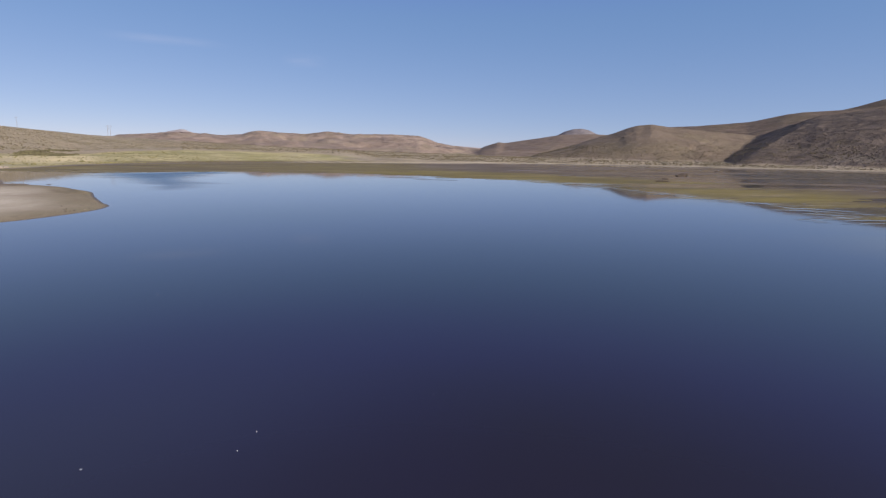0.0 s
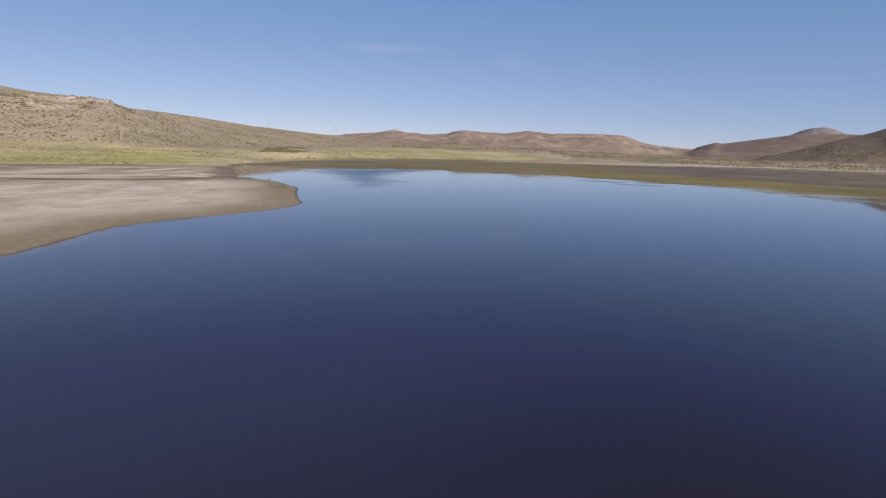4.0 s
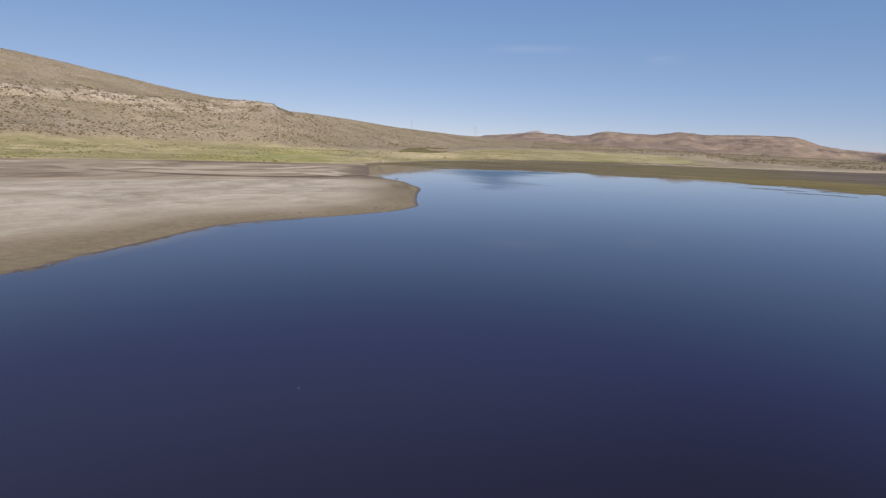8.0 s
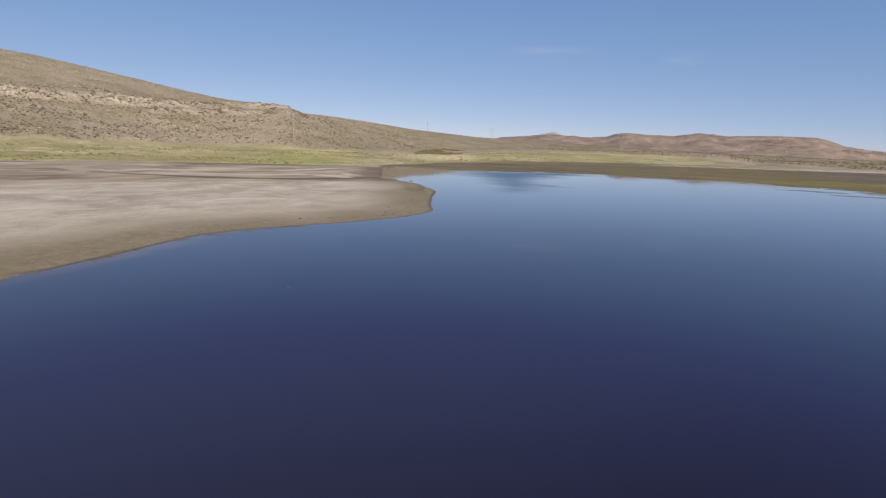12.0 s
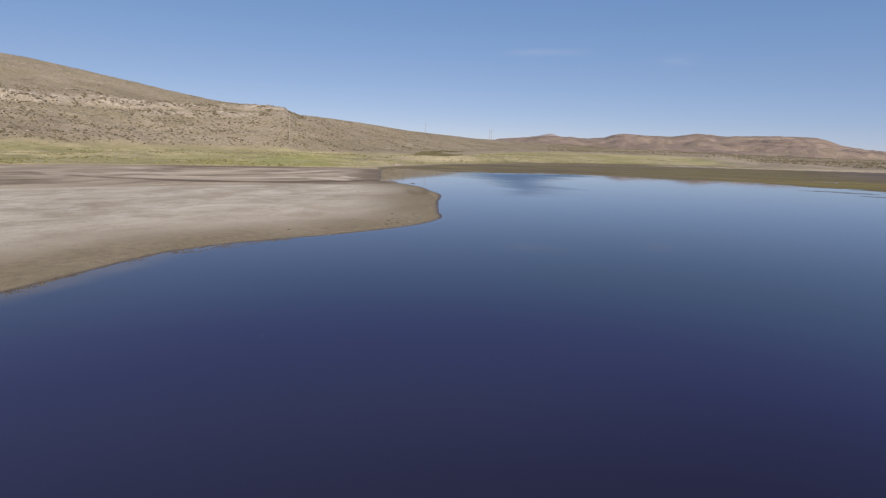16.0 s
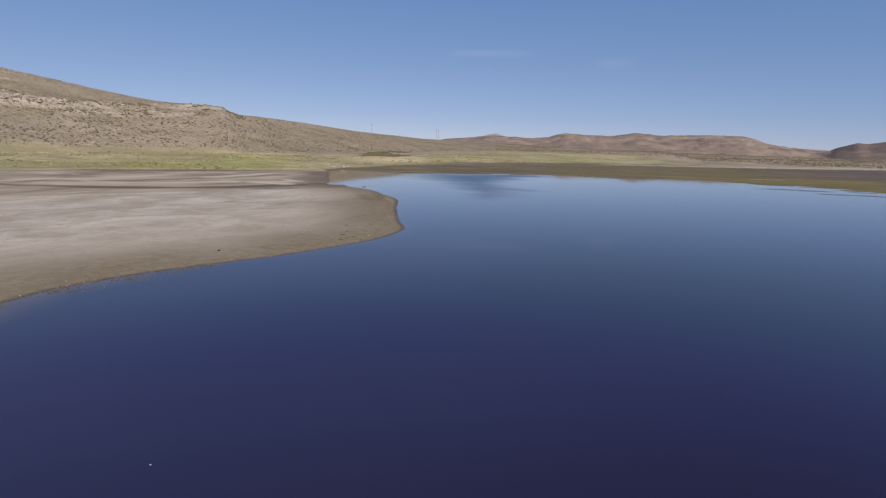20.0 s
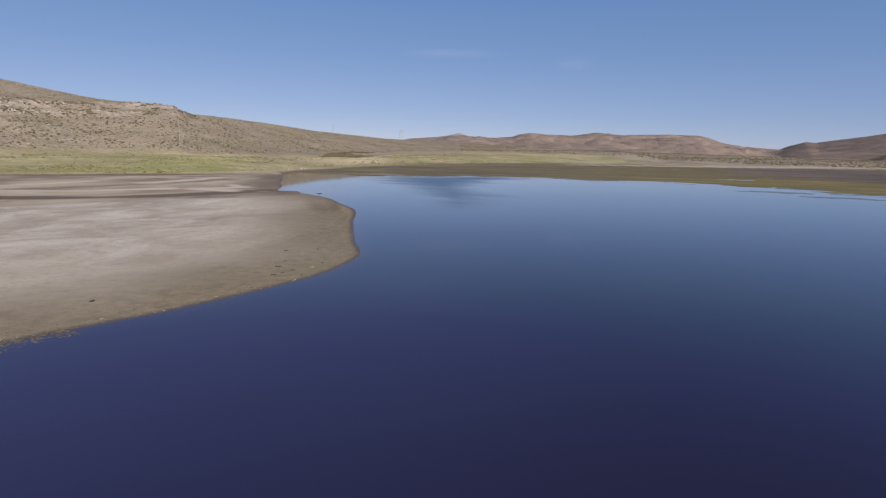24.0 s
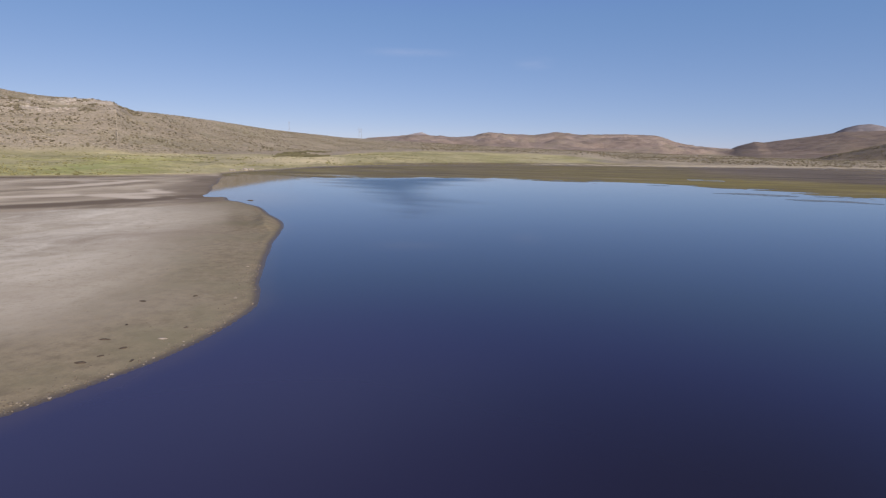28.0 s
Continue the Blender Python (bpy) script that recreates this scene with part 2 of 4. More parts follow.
def water_material():
    s = Mat("lake_water", 0.03)
    s.set("IOR", 1.32)
    s.b.inputs["Specular IOR Level"].default_value = 0.5
    tint = s.mix(s.span(s.noise(0.03, 5, 0.6), 0.38, 0.62), (0.0212, 0.0192, 0.0375), (0.0212, 0.0197, 0.0262))
    # bluer further out: the mirrored upper sky put into the body colour
    tint = s.mix(s.attr("beyond"), tint, (0.0198, 0.0204, 0.0720))
    # weak mirroring of the near water, painted as two darker spots
    tint = s.mix(s.math("MULTIPLY", s.attr("dim_spots"), 0.7), tint, (0.0135, 0.0125, 0.0240))
    # paler in a wide band along the spit
    tint = s.mix(s.math("MULTIPLY", s.attr("pale_band"), 0.6), tint, (0.0370, 0.0325, 0.0640))
    # grazing sky reflection painted in: paler blue-green over the far half of the lake
    tint = s.mix(s.attr("sky_sheen"), tint, (0.021, 0.056, 0.092))
    tint = s.mix(s.math("MULTIPLY", s.attr("weedy"), s.span(s.noise(0.12, 5, 0.7, s.scaled(0.4, 1.0)), 0.30, 0.55)), tint, (0.085, 0.068, 0.032))
    s.set("Base Color", s.mix(s.attr("shoal"), tint, (0.150, 0.112, 0.070)))
    s.set("Roughness", s.math("ADD", 0.03, s.math("MULTIPLY", s.attr("gust"), 0.32)))
    ripples = s.math("ADD", s.noise(1.1, 4, 0.55, s.scaled(1.0, 1.5)), s.math("MULTIPLY", s.noise(0.15, 3), 1.5))
    s.bump(ripples, 0.03, 0.05)
    return s.m


def weed_material():
    s = Mat("water_weed", 0.75)
    olive = s.mix(s.span(s.noise(0.05, 5, 0.6, s.scaled(0.5, 1.0)), 0.38, 0.62), (0.150, 0.121, 0.036), (0.232, 0.192, 0.053))
    brown = s.mix(s.span(s.noise(0.04, 6, 0.65, s.scaled(0.5, 1.0)), 0.36, 0.62), (0.116, 0.090, 0.066), (0.182, 0.145, 0.108))
    blend = s.span(s.math("ADD", s.attr("old"), s.math("MULTIPLY", s.math("SUBTRACT", s.noise(0.035, 6, 0.7, s.scaled(0.4, 1.0)), 0.5), 2.0)), 0.05, 0.95)
    col = s.mix(blend, olive, brown)
    col = s.mix(s.span(s.noise(0.11, 6, 0.7, s.scaled(0.35, 1.0)), 0.52, 0.66, 0.0, 0.7), col, (0.100, 0.078, 0.040))
    col = s.mix(s.span(s.noise(0.09, 5, 0.7, s.scaled(0.3, 1.3)), 0.55, 0.66, 0.0, 0.65), col, (0.330, 0.275, 0.180))
    col = s.mix(s.span(s.noise(0.5, 5, 0.7), 0.50, 0.72, 0.0, 0.6), col, (0.070, 0.056, 0.030))
    streaks = s.span(s.noise(0.075, 6, 0.7, s.scaled(0.16, 1.0, 1.0, 0.12), 0.5), 0.53, 0.62, 0.0, 0.85)
    col = s.mix(s.math("MULTIPLY", streaks, s.span(s.attr("old"), 0.1, 0.5)), col, (0.052, 0.040, 0.033))
    col = s.mix(s.attr("thin"), col, (0.050, 0.046, 0.034))
    s.set("Base Color", col)
    s.bump(s.noise(2.5, 5, 0.7), 0.6, 0.12)
    # a film of water stands over the drowned edge of the mats
    s.set("Coat Weight", s.attr("sunk"))
    s.b.inputs["Coat Roughness"].default_value, s.b.inputs["Coat IOR"].default_value = 0.06, 1.33
    return s.m


def plain_material(name, dark, light, scale, rough=0.9, island=False):
    s = Mat(name, rough)
    c = s.mix(s.span(s.noise(scale, 5, 0.65), 0.35, 0.65), dark, light)
    if island:
        c = s.mix(s.math("MULTIPLY", s.island(), 0.5), c, tuple(v * 0.5 for v in dark))
    s.set("Base Color", c)
    s.bump(s.noise(scale * 3, 4, 0.7), 0.4, 0.05)
    return s.m


GROUND, WATER, WEED = ground_material(), water_material(), weed_material()
SHRUB = plain_material("dry_shrub", (0.106, 0.090, 0.057), (0.192, 0.163, 0.103), 0.15, island=True)
TUSSOCK = plain_material("bunch_grass", (0.175, 0.148, 0.084), (0.320, 0.270, 0.160), 0.4, island=True)
GREEN = plain_material("meadow_grass", (0.215, 0.205, 0.086), (0.330, 0.300, 0.140), 0.06, island=True)
TURF = plain_material("olive_tussock", (0.150, 0.145, 0.058), (0.280, 0.250, 0.110), 0.05, island=True)
PALE_ROCK = plain_material("pale_rock", (0.330, 0.285, 0.232), (0.490, 0.435, 0.370), 0.9, island=True)
DARK_ROCK = plain_material("dark_rock", (0.100, 0.078, 0.066), (0.260, 0.212, 0.176), 0.5, island=True)
STONE = plain_material("shore_stone", (0.135, 0.110, 0.076), (0.270, 0.225, 0.172), 3.0, island=True)
WHITE_SPECK = plain_material("speck_white", (0.62, 0.62, 0.60), (0.78, 0.78, 0.77), 20.0, 0.6)
SHORE_PALE = plain_material("pale_shore_stone", (0.220, 0.186, 0.150), (0.330, 0.284, 0.234), 4.0)
OLIVE = plain_material("olive_scrub", (0.098, 0.088, 0.044), (0.175, 0.155, 0.078), 0.1, island=True)
WET_MUD = plain_material("wet_mud", (0.085, 0.068, 0.044), (0.170, 0.140, 0.092), 1.5, 0.6, island=True)
CLOD = plain_material("dark_mud", (0.045, 0.034, 0.026), (0.095, 0.072, 0.052), 6.0)
GALVANISED = plain_material("weathered_metal", (0.270, 0.230, 0.180), (0.370, 0.320, 0.255), 3.0, 0.55)
TIMBER = plain_material("grey_timber", (0.190, 0.170, 0.150), (0.280, 0.255, 0.230), 3.0, 0.85)
PORCELAIN = plain_material("brown_porcelain", (0.060, 0.035, 0.025), (0.090, 0.055, 0.040), 9.0, 0.3)


# ---- the lie of the land ----
def lattice(ix, iy, seed):
    n = (ix.astype(np.int64) * 374761393 + iy.astype(np.int64) * 668265263 + seed * 974711) & 0x7FFFFFFF
    n = ((n ^ (n >> 13)) * 1274126177) & 0x7FFFFFFF
    return ((n ^ (n >> 16)) & 0xFFFF) / 65535.0


def value_noise(x, y, seed=0):
    ix, iy = np.floor(x), np.floor(y)
    fx, fy = x - ix, y - iy
    fx, fy = fx * fx * (3 - 2 * fx), fy * fy * (3 - 2 * fy)
    a, b = lattice(ix, iy, seed), lattice(ix + 1, iy, seed)
    c, d = lattice(ix, iy + 1, seed), lattice(ix + 1, iy + 1, seed)
    return (a + (b - a) * fx) * (1 - fy) + (c + (d - c) * fx) * fy


def fractal(x, y, size, octaves=4, seed=0):
    """Between -1 and 1, with features of that many metres."""
    total, amp, norm = 0.0, 1.0, 0.0
    for k in range(octaves):
        total = total + amp * (value_noise(x / size, y / size, seed + 17 * k) * 2 - 1)
        norm, amp, size = norm + amp, amp * 0.5, size * 0.47
    return total / norm


def rounded(points, steps=6):
    """A closed curve through the points (Catmull-Rom)."""
    p = np.array(points, float)
    a, b, c, d = np.roll(p, 1, 0), p, np.roll(p, -1, 0), np.roll(p, -2, 0)
    out = []
    for k in range(steps):
        t = k / steps
        out.append(0.5 * (2 * b + (c - a) * t + (2 * a - 5 * b + 4 * c - d) * t * t + (3 * b - a - 3 * c + d) * t ** 3))
    return np.stack(out, 1).reshape(-1, 2)


def signed(x, y, loop):
    """The distance to a closed line: above 0 outside it, below 0 inside."""
    best = np.full(x.shape, 1e18)
    inside = np.zeros(x.shape, bool)
    for (x0, y0), (x1, y1) in zip(loop, np.roll(loop, -1, 0)):
        dx, dy = x1 - x0, y1 - y0
        t = np.clip(((x - x0) * dx + (y - y0) * dy) / max(dx * dx + dy * dy, 1e-9), 0, 1)
        best = np.minimum(best, (x - x0 - t * dx) ** 2 + (y - y0 - t * dy) ** 2)
        if y0 != y1:
            inside ^= ((y0 > y) != (y1 > y)) & (x < x0 + (y - y0) * dx / (y1 - y0))
    return np.where(inside, -1, 1) * np.sqrt(best)


def step(v, lo, hi):
    t = np.clip((v - lo) / (hi - lo), 0, 1)
    return t * t * (3 - 2 * t)


MID = (-12.0, 30.0)      # bearings below are seen from here, in degrees to the left of +y
LAKE = rounded([(-42, 18), (-44, 31), (-47, 40), (-49.5, 47), (-51.5, 54), (-50.3, 61), (-47.6, 68), (-45.85, 76), (-45.9, 80.5), (-47.15, 85.7),
                (-50.4, 90.4), (-54.3, 96.8), (-58.3, 103.5), (-63.4, 112.8), (-67, 117.5), (-72, 122.5), (-79, 130), (-86, 134.5), (-91, 137), (-100, 146),
                (-115, 165), (-130, 186), (-146, 206), (-156, 221), (-161, 237), (-165, 266), (-169, 304), (-160, 345), (-138, 392), (-100, 445),
                (-60, 480), (0, 508), (50, 530), (119, 590), (194, 600), (262, 570), (350, 500), (430, 430), (540, 330), (620, 130),
                (600, -200), (200, -350), (-60, -260), (-60, -100), (-40, -40), (-39, 0)])
FLATS = rounded([(-20, -80), (-260, -80), (-232, 40), (-210, 98), (-202, 131), (-180, 160), (-164, 182), (-150, 209), (-120, 195), (-75, 120), (-30, 60)], 3)
SPIT = rounded([(-30, -60), (-150, -60), (-140, 20), (-115, 68), (-102.5, 101), (-98.5, 113), (-93.5, 119.5), (-88, 129), (-80, 140), (-50, 115), (-30, 80)], 3)
DEEP = rounded([(-145, 213), (-118, 209), (-95, 223), (-75, 240), (-45, 237), (-22, 242), (-5, 224), (10, 212), (28, 194), (42, 180), (49, 157),
                (56, 141), (54, 123), (57, 110), (62, 100), (65, 86), (66, 76), (63, 66), (57, 56), (55, 35), (62, 0), (80, -60), (60, -260),
                (-40, -260), (-90, -100), (-80, 60), (-90, 140)], 4)


CHANNEL = [(-98, 146), (-101, 129), (-103.5, 118), (-109.5, 109), (-121, 101), (-137, 96), (-165, 92), (-200, 70)]
FOOT_DITCH = [(-146, 208), (-152, 196), (-166, 176), (-184, 152), (-206, 122), (-216, 80)]
SANDBARS = ([(-143, 172), (-139, 158), (-136, 141)], [(-152, 140), (-150, 122), (-154, 108)], [(-118, 130), (-124, 118), (-136, 110)], [(-117, 148), (-110, 143), (-113, 134), (-104, 133)])


def trail(x, y, points):
    """The distance to an open line."""
    best = np.full(x.shape, 1e18)
    for (x0, y0), (x1, y1) in zip(points, points[1:]):
        dx, dy = x1 - x0, y1 - y0
        t = np.clip(((x - x0) * dx + (y - y0) * dy) / (dx * dx + dy * dy), 0, 1)
        best = np.minimum(best, (x - x0 - t * dx) ** 2 + (y - y0 - t * dy) ** 2)
    return np.sqrt(best)


def crest(bearing, knots):
    k = np.array(sorted(knots), float)
    return [np.interp(bearing, k[:, 0], k[:, i]) for i in range(1, k.shape[1])]


# each ridge: bearing, height over the eye in degrees, distance of its crest, distance of its foot
LEFT_HILL = [(120, 7.5, 900, 330), (90, 8.0, 850, 330), (75, 7.2, 820, 340), (67, 6.5, 800, 350), (63.6, 5.95, 780, 360), (59.6, 5.25, 760, 375),
             (55.3, 4.45, 720, 390), (51, 3.75, 660, 400), (48, 3.62, 610, 405), (46.6, 3.52, 600, 405), (45.4, 3.08, 620, 410), (43, 2.90, 660, 420),
             (39, 2.48, 760, 440), (34, 1.83, 880, 470), (30, 1.50, 940, 500), (27.5, 1.28, 980, 530), (25, 1.18, 1000, 550), (21, 1.0, 1000, 580),
             (16, 0.75, 1000, 620), (8, 0.45, 950, 650), (0, 0.2, 900, 660), (-10, 0.0, 900, 700)]
KNOLLS = [(34, 0.4, 3200, 1000), (28, 0.9, 3200, 1000), (25, 1.15, 3200, 1000), (22.1, 1.40, 3200, 1000), (20.2, 1.62, 3200, 1000), (18.2, 1.56, 3200, 1000),
          (16.2, 1.38, 3200, 1000), (14.5, 1.50, 3200, 1000), (13.7, 1.77, 3200, 1000), (13.0, 1.94, 3180, 1000), (11, 1.80, 3200, 1000), (8.4, 1.70, 3200, 1000),
          (7.1, 1.88, 3180, 1000), (6.3, 2.03, 3160, 1000), (4, 1.87, 3180, 1000), (2, 1.84, 3200, 1000), (-0.5, 1.87, 3200, 1000), (-3.2, 1.74, 3180, 1000),
          (-4.1, 1.45, 3180, 1000), (-5.0, 1.10, 3180, 1000), (-6.1, 0.85, 3200, 1000), (-8, 0.55, 3200, 1000), (-12, 0.2, 3200, 1000)]
FAR_PEAKS = [(60, 0.2, 4300, 3300), (26, 0.4, 4300, 3300), (22.5, 1.3, 4300, 3300), (21, 1.72, 4300, 3300), (20.2, 1.90, 4300, 3300), (19.6, 2.0, 4300, 3300),
             (18.9, 1.72, 4300, 3300), (17.8, 1.45, 4300, 3300), (12, 1.2, 4300, 3300), (-2, 1.2, 4300, 3300), (-5, 1.08, 4300, 3300), (-7, 0.92, 4300, 3300),
             (-9.5, 0.76, 4300, 3300), (-13, 0.6, 4300, 3300), (-38, 2.0, 4300, 3300), (-40.5, 4.0, 4300, 3300), (-42.2, 4.42, 4300, 3300),
             (-44, 4.95, 4300, 3300), (-50, 5.6, 4300, 3300), (-70, 3.0, 4300, 3300)]
MESA = [(-16.6, 1.6, 3700, 3500), (-17.4, 2.15, 3700, 3500), (-18.0, 2.48, 3700, 3500), (-18.8, 2.72, 3700, 3500), (-19.7, 2.80, 3700, 3500),
        (-20.5, 2.62, 3700, 3500), (-21.1, 2.30, 3700, 3500), (-22.5, 1.6, 3700, 3500)]
RIGHT_SLOPE = [(-6, 0.1, 2800, 850), (-9.4, 0.55, 2800, 850), (-10.1, 0.93, 2800, 850), (-10.9, 1.17, 2780, 850), (-11.5, 1.36, 2780, 850),
               (-12.2, 1.28, 2800, 850), (-13.5, 1.50, 2800, 850), (-15.2, 1.76, 2800, 850), (-16.8, 2.02, 2800, 850), (-17.8, 2.18, 2800, 850),
               (-20.8, 2.25, 2800, 850), (-22.7, 2.18, 2800, 850), (-25, 2.1, 2800, 850), (-30, 1.5, 2800, 850)]
ROUND_HILL = [(-17, 0.4, 1000, 720), (-20, 1.25, 1000, 720), (-21.5, 1.78, 1000, 720), (-22.7, 2.13, 1000, 720), (-23.7, 2.42, 1000, 720),
              (-25, 2.92, 1000, 720), (-25.9, 3.17, 1000, 720), (-27.3, 3.28, 1000, 720), (-28.8, 3.02, 1000, 720), (-31, 2.75, 1000, 740), (-36, 2.2, 1050, 760), (-42, 1.5, 1100, 760)]
BACK_RIDGE = [(-24, 1.5, 1500, 900), (-27.5, 2.85, 1500, 900), (-28.8, 3.0, 1500, 900), (-30.7, 3.05, 1500, 900), (-33, 3.22, 1500, 900), (-35.2, 3.38, 1500, 900),
              (-36.5, 3.65, 1500, 900), (-38.1, 4.0, 1500, 900), (-39.3, 4.15, 1500, 900), (-42, 4.24, 1500, 900), (-44, 4.34, 1500, 900), (-60, 5.0, 1500, 900), (-80, 4, 1500, 900)]
SPUR = [(-29, 3.2, 1000, 670), (-36, 3.3, 1000, 670), (-39.4, 3.4, 1000, 670), (-40.3, 3.6, 1000, 670), (-41.2, 3.85, 1000, 668), (-42.3, 3.9, 1000, 665),
        (-43.8, 4.08, 1000, 660), (-45.4, 4.28, 1000, 655), (-50, 4.6, 1000, 640), (-60, 5.5, 1000, 640), (-80, 4.0, 1000, 700)]
# a ring of low hills that closes the land behind
BEHIND = [(-180, 3.0, 1900, 900), (-150, 2.6, 1900, 900), (-120, 3.4, 1900, 900), (-90, 4.0, 1700, 900), (-70, 3.0, 1700, 900), (-55, 0.2, 1700, 900),
          (80, 0.2, 1700, 900), (110, 3.0, 1700, 700), (150, 2.4, 1900, 900), (180, 3.0, 1900, 900)]


def ridge(bearing, r, knots, power=1.15, back=0.45, fall=0.5):
    el, rc, rf = crest(bearing, knots)
    top = 8.5 + rc * np.tan(np.radians(el))
    s = np.clip((r - rf) / (rc - rf), 0, 1)
    front = top * (0.75 * s ** power + 0.25 * s * s * (3 - 2 * s))
    behind = top * (1 - back * step((r - rc) / rc, 0.0, fall))
    inside = step(bearing, min(k[0] for k in knots) - 3, min(k[0] for k in knots)) * (1 - step(bearing, max(k[0] for k in knots), max(k[0] for k in knots) + 3))
    return np.where(s > 0, np.where(r < rc, front, behind) * inside, -3.0), s


def land(x, y):
    """Heights and the masks of the ground's kinds at places x, y."""
    dx, dy = x - MID[0], y - MID[1]
    r = np.hypot(dx, dy)
    bearing = np.degrees(np.arctan2(-dx, dy))
    wobble = 0.10 * fractal(x, y, 2.6, 4, 5) + 0.16 * fractal(x, y, 11.0, 3, 4) + 0.9 * fractal(x, y, 18.0, 2, 6) * step(r, 120, 300)
    lake = signed(x, y, LAKE) + wobble + 3.0 * fractal(x, y, 15.0, 4, 92) * step(-x, 78, 95) * (1 - step(y, 215, 240))
    flats = signed(x, y, FLATS) + 5.0 * fractal(x, y, 24.0, 4, 8)
    spit = signed(x, y, SPIT) + 2.2 * fractal(x, y, 16.0, 3, 9)
    on_flats = (1 - step(flats, -1.5, 2.5))
    dry = np.minimum(lake, np.where(flats > 0, flats, 0.0)) * (lake > 0)
    z = np.where(lake < 0, np.maximum(lake * 0.10, -0.9), 0.30 * (1 - np.exp(-np.maximum(lake, 0) / 16.0)))
    z = z + 0.45 * step(dry, 0.0, 3.0) + np.interp(bearing, (-60, 1, 4, 20, 30, 45, 55, 70), (0.020, 0.030, 0.060, 0.055, 0.028, 0.018, 0.012, 0.008)) * np.clip(dry, 0, 190)
    z = z + (0.05 + 0.30 * step(dry, 3, 20)) * fractal(x, y, 11.0, 4, 11) * step(lake, 2, 12)
    z = z + step(dry, 10, 80) * np.interp(bearing, (0, 30), (1.2, 0.8)) * fractal(x, y, 50.0, 4, 12)
    z = z + 1.1 * step(dry, 6, 30) * np.maximum(fractal(x, y, 26.0, 3, 93), -0.1) * step(bearing, 20, 32)
    z = z + 0.85 * step(dry, 4, 18) * step(bearing, 10, 24) * fractal(x, y, 11.0, 3, 95)
    bend = 2.5 * fractal(x, y, 12.0, 4, 57)
    run, ditch = trail(x, y, CHANNEL) + bend, trail(x, y, FOOT_DITCH) + bend
    channel = np.maximum(1 - step(run, 1.5, 4.8), 0.8 * (1 - step(ditch, 1.5, 7.0))) * (lake > 0)
    channel = channel * np.where(x < -112, 0.25 + 0.75 * step(fractal(x, y, 28.0, 4, 101), -0.25, 0.3), 1.0)
    bars = 1 - step(np.minimum.reduce([trail(x, y, b) for b in SANDBARS]) + bend, 0.6, 3.0)
    z = z - 0.05 * (1 - step(run, 0.0, 4.0)) * (lake > 0) * (1 - step(lake, 4, 14))
    hills, where = z.copy(), np.zeros(x.shape)
    masks = {}
    for name, knots, power, amp in (("left", LEFT_HILL, 1.1, 4.0), ("knolls", KNOLLS, 0.9, 62.0), ("far", FAR_PEAKS, 1.0, 10.0), ("mesa", MESA, 0.6, 7.0),
                                    ("slope", RIGHT_SLOPE, 1.1, 16.0), ("round", ROUND_HILL, 1.0, 5.0), ("back", BACK_RIDGE, 1.0, 6.0), ("behind", BEHIND, 1.0, 12.0)):
        h, s = ridge(bearing, r, knots, power)
        gully = -np.abs(fractal(x, y, 290.0 if name == "knolls" else 170.0 if name == "slope" else 90.0, 6, 31)) + 0.25
        h = h + amp * gully * np.where(r < 4000, 4 * s * (1 - s) + 0.12, 0.1) * step(h, 1.0, 15.0)
        masks[name] = step(h - hills, -1.0, 3.0) * step(s, 0.02, 0.1)
        for other in masks:
            if other != name:
                masks[other] = masks[other] * (1 - masks[name])
        hills = np.maximum(hills, h)
    # the spur beside the lake: its flank drops steeply along a line that runs away from the lake
    spur, _ = ridge(bearing, r, SPUR, 0.95, 1.1, 0.16)
    ax, ay, ux, uy = MID[0] + 381.0, MID[1] + 514.0, 0.369, 0.929
    side = (x - ax) * uy - (y - ay) * ux + 5 * fractal(x, y, 40.0, 4, 40)
    spur = np.minimum(spur + 3.5 * step(side, 10, 60) * fractal(x, y, 70.0, 5, 41), 0.45 * (side + 4))
    masks["spur"] = step(spur - hills, -0.5, 1.5)
    hills = np.maximum(hills, spur)
    # outcrops on the left hill: broken steps of pale rock along the contours
    ledge = 0.0
    for level, rise, seed in ((38.0, 4.0, 44), (29.5, 1.6, 47), (52.0, 1.8, 49)):
        at = level + 6.5 * (1 - step(bearing, 47, 60)) + 2.5 * fractal(x, y, 60.0, 4, seed)
        broken = step(fractal(x, y, 55.0, 3, seed + 1), -0.5 if rise > 2 else 0.15, 0.0 if rise > 2 else 0.4) * step(bearing, 42, 46) * masks["left"]
        ledge = np.maximum(ledge, broken * step(hills, at - 1.5, at + 0.3) * (1 - step(hills, at + 3.0, at + 6.5)) * (1.0 if rise > 2 else 0.7))
        hills = hills + rise * (0.45 + 0.55 * step(bearing, 48, 55)) * broken * step(hills, at - 0.8, at + 0.8) * (1 - step(hills, at + 3.0, at + 16.0))
    foot = np.interp(bearing, (0, 2.5, 16, 24, 30, 40, 50, 60, 70, 90), (545, 562, 572, 532, 500, 470, 432, 404, 374, 350)) + 24 * fractal(x, y, 55.0, 5, 50)
    meadow = step(dry, 0.5, 4.0) * (1 - step(r, foot - 10, foot + 12 + 26 * step(bearing, 44, 50))) * step(bearing + 2 * fractal(x, y, 30.0, 3, 51), 1.5, 4.0)
    meadow = meadow * (1 - 0.35 * step(bearing, 32, 35) * (1 - step(bearing, 40, 43)) * step(r, 190, 230) * step(fractal(x, y, 34.0, 4, 52), -0.2, 0.2))
    straw = step(bearing, 26, 29) * (1 - step(bearing, 35, 37)) * step(r, 330, 350) * (1 - step(r, 430, 460)) * 0.8
